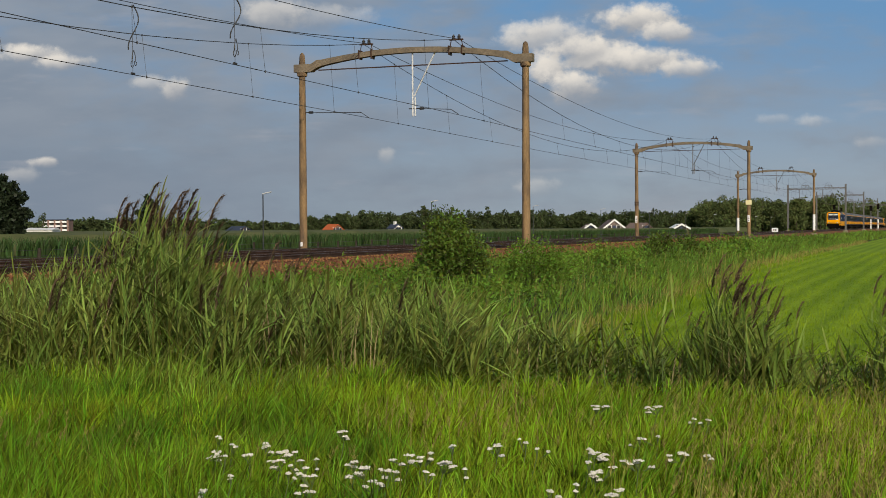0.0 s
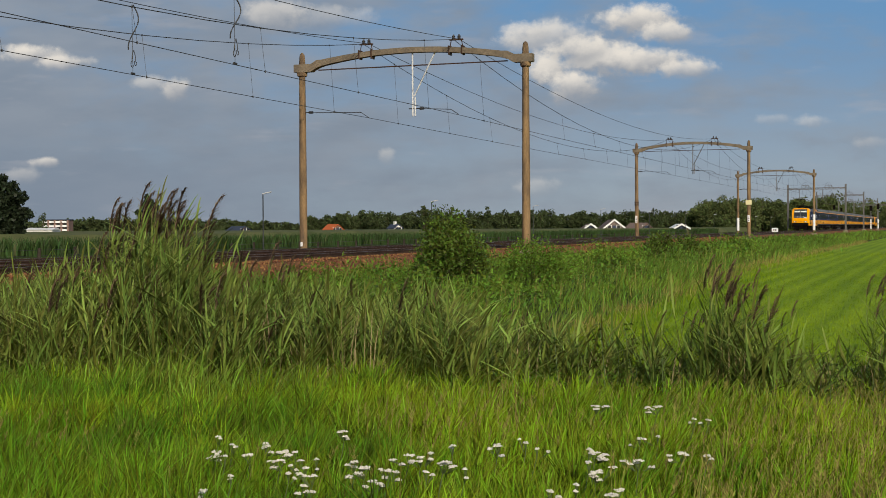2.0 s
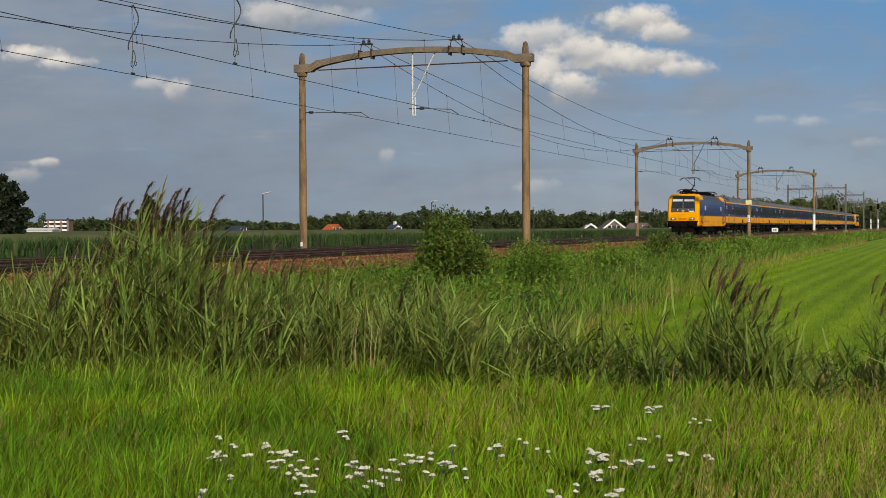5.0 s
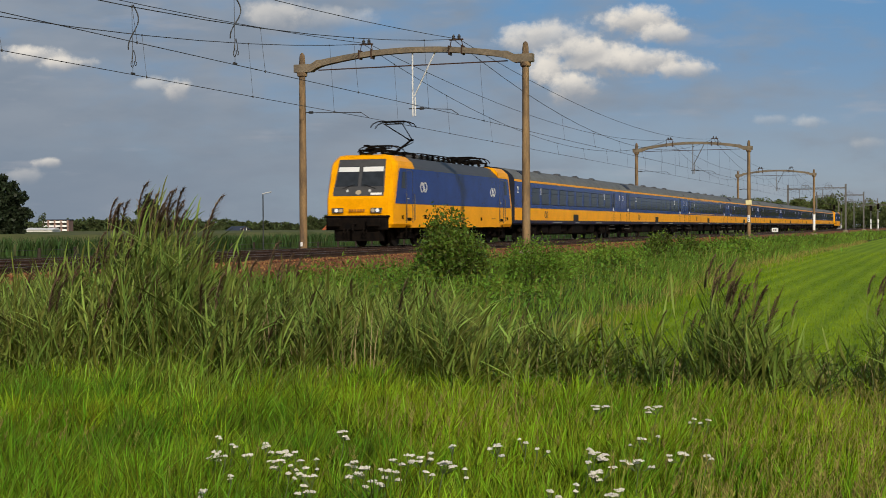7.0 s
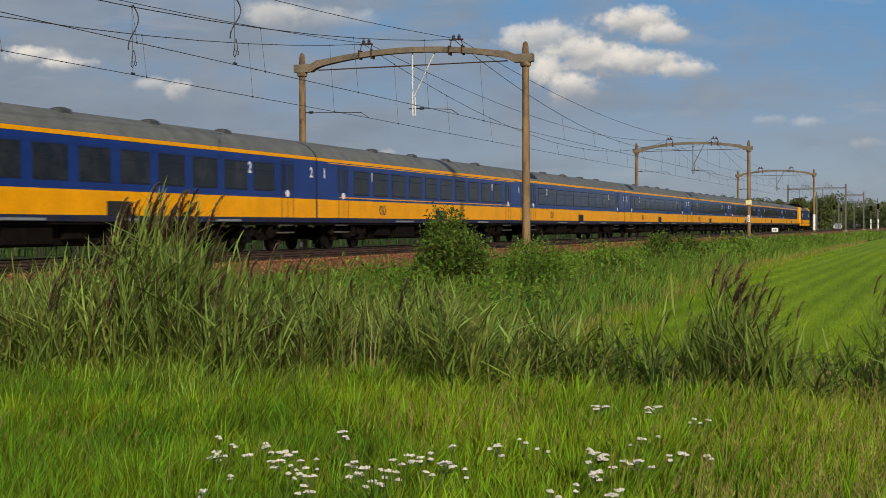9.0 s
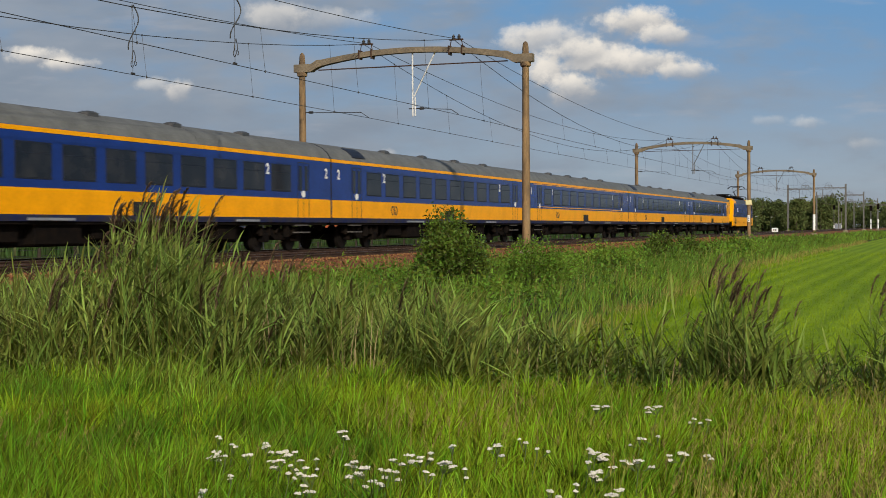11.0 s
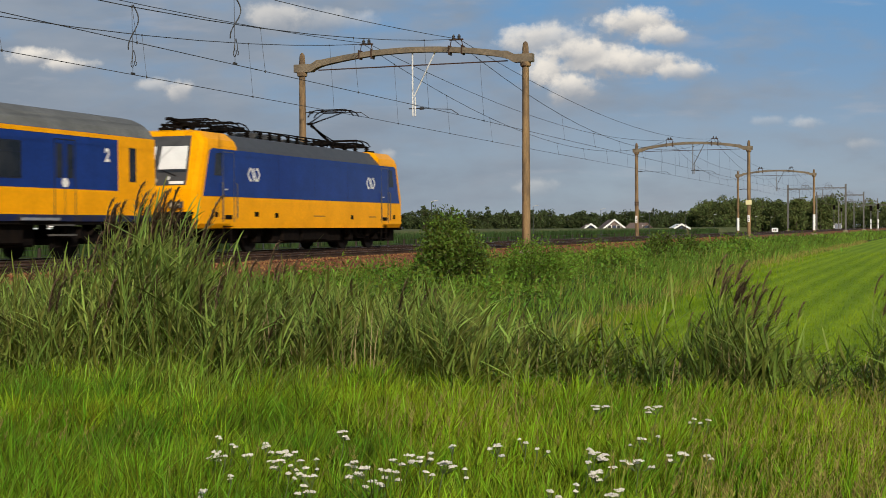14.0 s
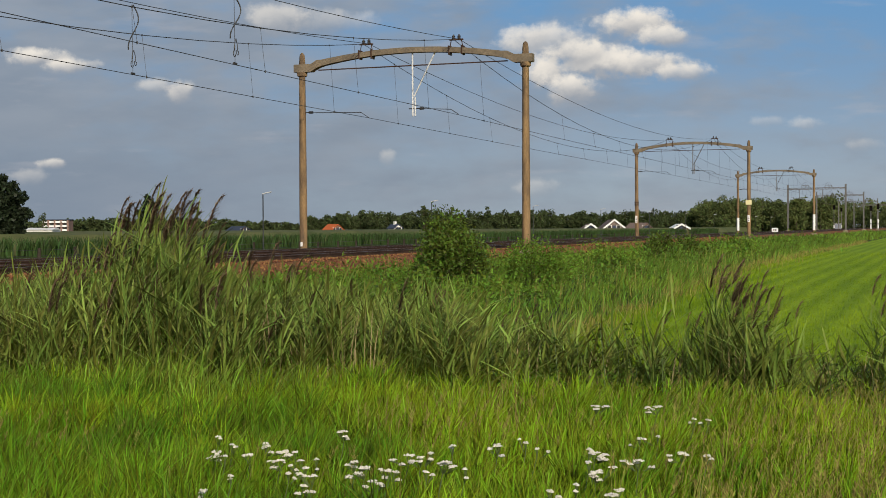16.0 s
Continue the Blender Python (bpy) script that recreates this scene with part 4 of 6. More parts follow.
def reed_variant(seed, plume, tall):
    """One reed of a given height as arrays: green part and plume part."""
    r = np.random.RandomState(seed)
    green, head = [], []
    t = np.linspace(0, 1, 7)
    bx, by = tall * r.uniform(-.01, .07), tall * r.uniform(-.04, .04)

    def stem(s):
        return bx * s ** 2.2, by * s ** 2, tall * s
    ring = []
    for s in t:
        cx, cy, cz = stem(s)
        w = .007 * (1 - .6 * s)
        ring.append([(cx + w * math.cos(q), cy + w * math.sin(q), cz) for q in (0, 2.1, 4.2)])
    v = np.array(ring).reshape(-1, 3)
    f = []
    for i in range(6):
        for j in range(3):
            p, q = 3 * i + j, 3 * i + (j + 1) % 3
            f += [(p, q, q + 3), (p, q + 3, p + 3)]
    green.append((v, np.array(f)))
    m = int(5 + tall * 4.4)
    last = .82 if plume else .97
    s = np.linspace(.25 / tall, last, m) + r.uniform(-.03, .03, m)
    p = np.array([stem(q) for q in s])
    side = r.normal(0, .8, m) + np.where(np.arange(m) % 2, 0.0, math.pi * (r.uniform(0, 1, m) < .62))
    ln = r.uniform(.32, .66, m) * (1.12 - .45 * s)
    lift = r.uniform(.35, 2.3, m)
    for i in range(m):
        k = 5
        ux, uy = math.cos(side[i]), math.sin(side[i])
        vs, d = [], Vector((ux, uy, lift[i])).normalized()
        pos = Vector(p[i])
        wv = Vector((-uy, ux, r.uniform(-.4, .4))).normalized()
        bend = r.uniform(.05, .45)
        for q in range(k + 1):
            u = q / k
            w = .0104 * math.sin(math.pi * min(1, .12 + u * .88)) ** .7 if q < k else .0005
            vs += [tuple(pos - wv * w), tuple(pos + wv * w)]
            pos = pos + d * ln[i] / k
            d = (d + Vector((.045, 0, -.03 - bend * u * u))).normalized()
        f = []
        for q in range(k):
            o = 2 * q
            f += [(o, o + 1, o + 3), (o, o + 3, o + 2)]
        green.append((np.array(vs), np.array(f)))
    if plume:
        n = 150
        q = r.uniform(0, 1, n)
        x0 = bx + .01 + .11 * q ** 1.4
        z0 = tall * .965 + .36 * q - .10 * q ** 3
        t = r.normal(.1, .8, n)
        l = r.uniform(.05, .17, n) * (1.2 - .85 * q)
        head.append(blades(x0, by + 0 * q, z0, l * .5, np.full(n, .0080), l * .95 * np.cos(t), l * .7 * np.sin(t), t + 1.5, 2))
        n = 8
        q = np.linspace(0, 1, n)
        head.append(blades(bx + .11 * q ** 1.4, by + 0 * q, tall * .95 + .36 * q - .1 * q ** 3, np.full(n, .08), np.full(n, .009), np.full(n, .03), np.zeros(n), np.zeros(n), 2))
    return merged(green), merged(head) if head else None


# reeds by height: two with plumes and four without
HEIGHTS = (.55, .85, 1.2, 1.65)
VARIANTS = [[reed_variant(10 * k + s, s < 2, h) for s in range(6)] for k, h in enumerate(HEIGHTS)]
PLUMED = [reed_variant(90 + s, True, 1.9) for s in range(4)]


def reed_top(r):
    """The height of the reed bed along the ditch, in metres, by the bearing."""
    return np.interp(r, [-.36, -.31, -.27, -.235, -.205, -.18, -.15, -.11, -.05, .0, .04, .075, .10, .13, .16, .19, .205, .22, .25, .275, .295, .31, .36],
                     [.88, .88, 1.0, 1.36, 1.68, 1.50, 1.08, .95, .88, .78, .66, .50, .36, .36, .48, .74, .74, .58, .40, .28, .34, .62, .85])


def reed_height(r, d):
    """The same at any depth: the bed stands lower towards its back."""
    return np.maximum(1.71 - (1.71 - reed_top(r)) * d / 16.2, .35)


def build_reed_bed():
    n = 5000
    r = RNG.uniform(-.36, .36, n)
    over = RNG.uniform(0, 1, n) ** 1.3 * 3.4 - .25
    # the bed is wide on the near end and thins out towards the field
    base = 12.6 / (1 + .27 * r) + .9 * clump_noise(r * 9, over * 0, 1.0, 31)
    d = base + over * np.where(r < .06, 2.0, .85)
    x, y = spot(r, d)
    tuft = clump_noise(x, y, .45, 17) + .7 * clump_noise(x, y, 1.3, 19)
    top = reed_height(r, d) * np.clip(1 + .42 * tuft, .55, 1.22) * np.interp(over, [-.25, .3], [.72, 1])
    scale = top * np.clip(RNG.normal(.84, .20, n), .3, 1.1) / 2.0
    keep = (over < 1.8 - 4 * np.maximum(r - .02, 0)) | (r < .02)
    keep &= RNG.uniform(0, 1, n) < np.clip(1 + .8 * tuft, .3, 1) * np.interp(r, [-.36, -.27, -.22, -.16, -.1, .0, .08, .12, .16, .21, .24, .27, .30, .36], [1, .85, .55, .55, .85, .62, .28, .15, .3, .6, .26, .10, .24, .55])
    sets = {M_REED: [], M_REEDDRY: [], M_PLUME: []}
    for i in np.nonzero(keep)[0]:
        want = max(scale[i] * 2.0, .3)
        k = int(np.argmin([abs(math.log(want / h)) for h in HEIGHTS]))
        often = .07 if -.29 < r[i] < -.12 or .15 < r[i] < .24 else .03
        pick = VARIANTS[k][RNG.randint(2) if k > 0 and RNG.uniform() < often else 2 + RNG.randint(4)]
        t = radians(VIEW) + RNG.normal(0, .6)
        ca, sa = math.cos(t), math.sin(t)
        s = want / HEIGHTS[k]
        z0 = ground_z(x[i], y[i]) - .05
        tilt = .10 * RNG.normal()
        for which, m in ((0, M_REED), (1, M_PLUME)):
            g = pick[which]
            if g is None:
                continue
            v, f = g
            w = np.stack([v[:, 0] * ca - v[:, 1] * sa + tilt * v[:, 2] * s + x[i], v[:, 0] * sa + v[:, 1] * ca + y[i], v[:, 2] * s + z0], 1)
            sets[m].append((w, f))
    n = 2600
    q = RNG.uniform(-.36, .34, n)
    depth = 12.9 / (1 + .27 * q) + RNG.uniform(-.45, 2.0, n)
    px, py = spot(q, depth)
    some = clump_noise(px, py, .8, 23) + RNG.uniform(-.3, .3, n) > -.02
    q, depth, px, py = q[some], depth[some], px[some], py[some]
    n = len(q)
    h = reed_height(q, depth) * RNG.uniform(.35, 1.08, n)
    lx, ly = wind(n, h, .10, 1.5)
    sets[M_REEDDRY].append(blades(px, py, ground_z(px, py), h, RNG.uniform(.006, .015, n), lx, ly, np.full(n, radians(VIEW)), 3))
    for m, nm, lab in ((M_REED, "reed_bed", "dense green common reed in a ditch"), (M_REEDDRY, "dry_reed_stalks", "scattered dry straw-coloured reed stalks"),
                       (M_PLUME, "reed_plumes", "purple-brown feathery reed plumes")):
        tagged(sheet(nm, *merged(sets[m]), m), lab, "reeds", kind="stuff")
    # undergrowth at the foot of the reeds
    n = 27000
    r = RNG.uniform(-.36, .36, n)
    over = -1.4 + 3.6 * RNG.uniform(0, 1, n) ** 1.9
    d = 12.9 / (1 + .27 * r) + over + .9 * clump_noise(r * 9, over * 0, 1.0, 31)
    x, y = spot(r, d)
    some = clump_noise(x, y, .4, 29) + RNG.uniform(-.35, .35, n) > -.12
    r, over, d, x, y = r[some], over[some], d[some], x[some], y[some]
    n = len(r)
    h = np.maximum(reed_height(r, d), .75) * np.clip(RNG.normal(.42, .17, n), .08, .85) * np.interp(over, [-1.4, -.3, .8], [.48, .85, 1.0])
    lx, ly = wind(n, h, .35, 1.0)
    v = blades(x, y, ground_z(x, y), h, RNG.uniform(.009, .020, n), lx, ly, radians(VIEW) + RNG.normal(0, .8, n), 4)
    tagged(sheet("ditch_undergrowth", *v, M_SEDGE), "green sedges and herbs along the ditch", "undergrowth", kind="stuff")


REEDS_MOVING = []        # (clump, share of sway, delay)


def reed_meshes():
    out = []
    for g, hd in PLUMED:
        a = sheet("reed_stalk", *g, M_REED)
        b = sheet("plume", *hd, M_PLUME)
        out.append((a.data, b.data))
        bpy.data.objects.remove(a), bpy.data.objects.remove(b)
    return out


def build_reed_clumps():
    data = reed_meshes()
    r = random.Random(21)
    for bearing, depth, n, tall, spread in ((-.218, 16.3, 14, 2.36, .20), (-.196, 16.4, 14, 2.30, .17), (-.242, 16.2, 8, 1.85, .22), (-.275, 16.4, 5, 1.6, .25),
                                            (-.168, 16.6, 6, 1.98, .16), (-.14, 16.4, 4, 1.62, .2), (-.115, 15.9, 4, 1.5, .22), (.196, 14.4, 13, 1.48, .17), (.212, 14.3, 11, 1.36, .15),
                                            (.165, 14.5, 6, 1.05, .2), (.238, 14.0, 4, 1.05, .12), (.313, 13.8, 12, 1.32, .20), (-.02, 15.6, 4, 1.16, .25), (.05, 15.2, 4, .98, .25)):
        depth *= .85
        tall = .28 + .85 * tall
        x, y = spot(bearing, depth)
        c = thing("reed_clump", "swaying clump of common reed with brown plumes", "reeds", "swaying reed clumps", pose(x, y, float(ground_z(x, y)) - .04))
        for i in range(n):
            st, pl = data[r.randrange(4)]
            o = new("reed_stalk", st)
            o.parent = c
            s = tall / 2.2 * r.uniform(.82, 1.02)
            o.matrix_basis = pose(r.uniform(-spread, spread), r.uniform(-spread, spread), 0, r.uniform(-3, 3), r.uniform(-4, 3), VIEW + r.gauss(0, 24)) @ Matrix.Scale(s, 4)
            p = new("plume", pl)
            p.parent = o
        REEDS_MOVING.append((c, r.uniform(.85, 1.2), r.uniform(-.12, .12), bearing))


def bank_mounds(x, y):
    """The height of the leafy growth on the bank, in lumps."""
    c = .75 * clump_noise(x, y, 2.1, 7) + .5 * clump_noise(x, y, .75, 8)
    edge = -5.6 - 2.3 * np.clip((y - 20) / 40, 0, 1)
    return np.clip(.34 + 1.25 * c, 0, 1.1) * np.interp(x - edge, [-3.2, -.6], [1, .15]) * np.interp(x, [-15.4, -13.2], [.12, 1])


def build_rough():
    # rough grass on the bank, tall and matted
    sets = []
    for n, y0, y1, h0, w0 in ((6000, -30, 8, .30, .03), (40000, 8, 62, .27, .018), (20000, 62, 150, .30, .036), (7000, 150, 330, .36, .09)):
        y = RNG.uniform(y0, y1, n)
        x = RNG.uniform(-15.5, -4.0, n)
        edge = -5.1 - 2.3 * np.clip((y - 20) / 40, 0, 1)
        keep = (x < edge + RNG.normal(0, .35, n)) & (ditch_line(x, y)[0] > 1.2) & ((bank_mounds(x, y) < .28) | (RNG.uniform(0, 1, n) < .25))
        x, y = x[keep], y[keep]
        n = len(x)
        c = clump_noise(x, y, 1.6, 2)
        h = np.clip(RNG.normal(h0, h0 * .35, n) * (1 + 1.7 * c), .06, 1.0) * np.interp(x, [-16.4, -15.2, -13], [.3, .7, 1])
        lx, ly = wind(n, h, .5, 1.3)
        sets.append(blades(x, y, ground_z(x, y) - .02, h, RNG.uniform(.7, 1.5, n) * w0, lx, ly, radians(VIEW) + RNG.normal(0, .9, n), 3))
    tagged(sheet("bank_grass", *merged(sets), M_ROUGH), "tall rough green grass on the railway bank", "grass", kind="stuff")
    # nettles and herbs in leafy mounds
    sets = []
    for n, y0, y1, s in ((76000, 9, 62, 1.15), (26000, 62, 140, 2.1)):
        y = y0 + (y1 - y0) * RNG.uniform(0, 1, n) ** 1.15
        x = RNG.uniform(-15.6, -5.5, n)
        top = bank_mounds(x, y)
        keep = (top > .16) & (ditch_line(x, y)[0] > 1.6)
        x, y, top = x[keep], y[keep], top[keep]
        n = len(x)
        zz = 1 - .75 * RNG.uniform(0, 1, n) ** 1.7 + RNG.normal(0, .06, n)
        lx, ly = wind(n, np.full(n, .10 * s), .6, 3.0)
        sets.append(blades(x, y, ground_z(x, y) + top * zz, RNG.normal(.01, .05, n) * s, RNG.uniform(.03, .07, n) * s, lx, ly, RNG.uniform(0, 6.28, n), 3))
    tagged(sheet("nettle_patch", *merged(sets), M_HERB), "dark green nettles and herbs in mounds on the bank", "herbs", kind="stuff")
    # thin pale seeding stalks that stand over the bank
    n = 700
    y = 10 + 60 * RNG.uniform(0, 1, n) ** 1.3
    x = RNG.uniform(-15.2, -6.0, n)
    keep = ditch_line(x, y)[0] > 1.6
    x, y = x[keep], y[keep]
    n = len(x)
    h = RNG.uniform(.35, .85, n)
    lx, ly = wind(n, h, .15, 1.2)
    tagged(sheet("seeding_grass", *blades(x, y, ground_z(x, y), h, RNG.uniform(.006, .012, n) * (.6 + y / 45), lx, ly, np.full(n, radians(VIEW)), 3), M_DRYGRASS),
           "pale seeding grass stalks on the railway bank", "grass", kind="stuff")
    # dry grass along the margin of the mown field
    n = 5200
    y = 20 + 130 * RNG.uniform(0, 1, n) ** 1.4
    x = -5.35 - 2.05 * np.clip((y - 20) / 40, 0, 1) + RNG.normal(0, .28, n)
    keep = (ditch_line(x, y)[0] > 3) & (clump_noise(x, y, 1.8, 41) + RNG.uniform(-.3, .3, n) > -.1)
    x, y = x[keep], y[keep]
    n = len(x)
    h = RNG.uniform(.12, .36, n)
    lx, ly = wind(n, h, .3, 1.5)
    tagged(sheet("field_margin_grass", *blades(x, y, ground_z(x, y), h, RNG.uniform(.008, .016, n) * (.5 + y / 40), lx, ly, radians(VIEW) + RNG.normal(0, .7, n), 3), M_DRYGRASS),
           "pale dry grass along the field margin", "grass", kind="stuff")
    # short sward of the mown field, near part
    n = 46000
    d = 17 + 70 * RNG.uniform(0, 1, n) ** 2.0
    x, y = spot(RNG.uniform(.02, .36, n), d)
    keep = (x > -5.4 - 2.1 * np.clip((y - 20) / 40, 0, 1)) & (ditch_line(x, y)[0] > 2.2)
    x, y, d = x[keep], y[keep], d[keep]
    n = len(x)
    strip = np.clip(1 - (x + 5.4 + 2.1 * np.clip((y - 20) / 40, 0, 1)) / 2.2, 0, 1)
    h = RNG.uniform(.03, .08, n) * (1 + 3.5 * strip * (clump_noise(x, y, 1.2, 5) + .6))
    lx, ly = wind(n, h, .4, 1.0)
    v = blades(x, y, ground_z(x, y) + .015, h, RNG.uniform(.006, .012, n) * d / 18, lx, ly, radians(VIEW) + RNG.normal(0, .8, n), 2)
    tagged(sheet("field_sward", *v, M_SWARD), "short fresh green sward of the mown field", "grass", kind="stuff")
    ys = np.array([9, 14, 18, 22, 27, 33, 40, 50, 62, 80, 110, 150, 220, 340, 600, 1200])
    left = -5.2 - 2.0 * np.clip((ys - 20) / 40, 0, 1)
    cols = np.array([0, .01, .03, .07, .15, .3, .6, 1.0])
    gx = left[:, None] + (420 - left[:, None]) * cols[None]
    gy = np.repeat(ys[:, None], len(cols), 1).astype(float)
    # the near edge follows the ditch
    over = ditch_line(gx, gy)[0]
    v = np.stack([gx.ravel(), gy.ravel(), np.maximum(ground_z(gx, gy), -.95).ravel() + .02], 1)
    w = len(cols)
    i = (np.arange(len(ys) - 1)[:, None] * w + np.arange(w - 1)[None, :]).ravel()
    f = np.stack([i, i + 1, i + w + 1, i + w], 1)
    ok = (over.ravel()[f] > 1.0).all(1)
    tagged(sheet("mown_field", v, f[ok], M_FIELD), "bright green mown grass field with rows along the railway", "field", kind="structure")


M_FIELD = field_material("mown_field", (0.240, 0.350, 0.011), (0.180, 0.290, 0.010))
M_SWARD = field_material("short_sward", (0.175, 0.260, 0.009), (0.130, 0.210, 0.008))


def yarrow(head, size, seed):
    r = random.Random(seed)
    x, y, z = head
    g = float(ground_z(x, y))
    p = thing("yarrow", "flowering yarrow with flat white flower heads", "flower", "yarrow in the meadow", pose(x, y, g))
    top = z - g
    lean = r.uniform(.02, .08)
    st = Shape().tube([(-lean, 0, 0), (-lean * .5, 0, top * .55), (0, 0, top - .05)], [.004, .003, .0025], 4)
    for k in range(2 if size < .04 else r.choice((3, 4, 5))):
        um = Shape()
        ox, oy, oz = (0, 0, 0) if k == 0 else (r.uniform(-.085, .085), r.uniform(-.05, .05), r.uniform(-.05, .02))
        rad = size * (.5 if k == 0 else r.uniform(.28, .42))
        for i in range(int(12 + 260 * rad)):
            a, q = r.uniform(0, 6.28), math.sqrt(r.uniform(0, 1))
            c = (ox + math.cos(a) * q * rad, oy + math.sin(a) * q * rad, top + oz - .15 * rad * q ** 2 + r.uniform(-.004, .004))
            s = r.uniform(.006, .011)
            b = r.uniform(0, 1)
            um.add([(c[0] + s * math.cos(b + j * 1.2566), c[1] + s * math.sin(b + j * 1.2566), c[2] - .003) for j in range(5)] + [(c[0], c[1], c[2] + .004)],
                   [(0, 1, 5), (1, 2, 5), (2, 3, 5), (3, 4, 5), (4, 0, 5), (4, 3, 2, 1, 0)])
        for i in range(7):
            a = i * .9
            st.tube([(ox * .3, oy * .3, top - .06), (ox + math.cos(a) * rad * .7, oy + math.sin(a) * rad * .7, top + oz - .012)], .0014, 3)
        part("flower_head", um, M_PETAL, p)
    part("stem", st, M_STEM, p)


def build_flowers():
    # thousandths of the bearing's tangent, and the depth before the camera
    large = ((-162, 7.8), (-126, 8.12), (-117, 7.56), (-115, 7.9), (-94, 7.05), (-96, 6.71), (-172, 6.63), (-71, 8.5), (-64, 7.54), (-57, 7.29), 
             (-39, 7.23), (-51, 7.01), (-25, 7.7), (-17, 7.58), (-1, 7.35), (38, 8.08), (108, 9.92), (152, 9.63), (169, 7.82), (107, 7.68), (108, 7.23), 
             (138, 7.4), (119, 6.51))
    small = ((-161, 8.51), (-151, 8.06), (-156, 7.6), (-152, 7.1), (-138, 7.79), (-106, 7.9), (-91, 7.55), (-111, 7.2), (-99, 7.23), (-13, 7.1), 
             (6, 8.16), (58, 8.06), (66, 8.03), (178, 8.97), (188, 9.07), (139, 8.16), (152, 8.4), (103, 7.96), (94, 6.69), (75, 6.62), (187, 7.51), 
             (15, 7.25), (103, 7.41), (-102, 7.61))
    r = random.Random(77)
    for group, lo, hi in ((large, 4, 6), (small, 2, 3)):
        for bearing, depth in group:
            x, y = spot(bearing * .001, depth)
            yarrow((x, y, -.48 + r.uniform(-.02, .02)), r.randint(lo, hi) * .0108, r.randrange(999))


def herb_mesh(seed, tall):
    """A leafy stem: pairs of toothed-looking pointed leaves, each bent along its rib."""
    r = np.random.RandomState(seed)
    vs, fs = [], []
    k = int(9 + tall * 9)
    for i in range(k):
        t = (i + .6) / k
        z = tall * (.12 + .88 * t)
        for side in (0, math.pi):
            a = i * 1.57 + side + r.normal(0, .35)
            ln = r.uniform(.055, .11) * (1.25 - .75 * t)
            w = ln * .30
            up = r.uniform(-.25, .45)
            d = np.array([math.cos(a), math.sin(a), up])
            q = np.array([-math.sin(a), math.cos(a), 0])
            p = np.array([.02 * math.sin(5 * t), .02 * math.cos(4 * t), z])
            o = len(vs)
            mid, tip = p + d * ln * .5, p + d * ln - np.array([0, 0, .22 * ln])
            vs += [p, mid + q * w + (0, 0, .012), mid, mid - q * w + (0, 0, .012), tip]
            fs += [(o, o + 1, o + 2), (o, o + 2, o + 3), (o + 1, o + 4, o + 2), (o + 2, o + 4, o + 3)]
    return np.array(vs), np.array(fs)


def build_herbs():
    r = random.Random(53)
    kinds = []
    for i, tall in enumerate((.45, .62, .78, .55)):
        leaf = sheet("leaves", *herb_mesh(60 + i, tall), M_HERB)
        stem = part("stem", Shape().tube([(0, 0, -.05), (.02, 0, tall * .5), (0, .01, tall)], [.006, .005, .003], 5), M_STEM)
        kinds.append((leaf.data, stem.data))
        bpy.data.objects.remove(leaf), bpy.data.objects.remove(stem)
    for i in range(80):
        b = r.choice((r.uniform(.03, .17), r.uniform(.06, .15), r.uniform(.22, .33), r.uniform(-.34, .34)))
        x, y = spot(b, 12.5 / (1 + .27 * b) + r.uniform(-.35, 1.1))
        s = r.uniform(.8, 1.15) * (.8 if b > .22 else 1.0)
        p = thing("nettle", "dark green leafy nettle at the ditch edge", "nettle", "nettles along the ditch",
                  pose(x, y, float(ground_z(x, y)) - .02, r.uniform(-7, 7), r.uniform(-4, 9), r.uniform(0, 360)) @ Matrix.Scale(s, 4))
        for name, me in zip(("leaves", "stem"), kinds[r.randrange(4)]):
            new(name, me).parent = p


# ---- trees and shrubs ----
def leaf_cloud(centres, radii, n, size, r, flat=.8):
    """Small bent leaves or sprays on the outer part of several round masses."""
    centres, radii = np.array(centres), np.array(radii)
    k = r.choice(len(centres), n, p=radii ** 2 / (radii ** 2).sum())
    d = r.normal(size=(n, 3))
    d /= np.linalg.norm(d, axis=1)[:, None]
    q = r.uniform(.15, 1, n) ** .45 * (1 + .12 * r.normal(size=n))
    p = centres[k] + d * (radii[k] * q)[:, None] * np.array([1, 1, flat])
    a = r.normal(size=(n, 3))
    a /= np.linalg.norm(a, axis=1)[:, None]
    b = np.cross(a, r.normal(size=(n, 3)))
    b /= np.linalg.norm(b, axis=1)[:, None]
    s = (size * r.uniform(.6, 1.4, n))[:, None]
    v = np.stack([p - a * s, p + b * s * .5, p + a * s, p - b * s * .5], 1).reshape(-1, 3)
    f = np.arange(4 * n).reshape(n, 4)
    return v, f


def crown_masses(height, width, r, base=.28, count=14, fat=1.0):
    cs, rs = [], []
    for i in range(count):
        t = r.uniform(0, 1)
        z = height * (base + (1 - base) * t * .9)
        env = math.sin(math.pi * min(1, .22 + .72 * t)) ** .8
        a = r.uniform(0, 6.28)
        q = width * .5 * env * r.uniform(.2, .75)
        cs.append((q * math.cos(a), q * math.sin(a), z))
        rs.append(fat * width * r.uniform(.13, .24) * (1.1 - .4 * t))
    for t in (.3, .5, .68):
        cs.append((0, 0, height * (base + (1 - base) * t)))
        rs.append(width * .30 * (1.15 - .6 * t))
    return cs, rs


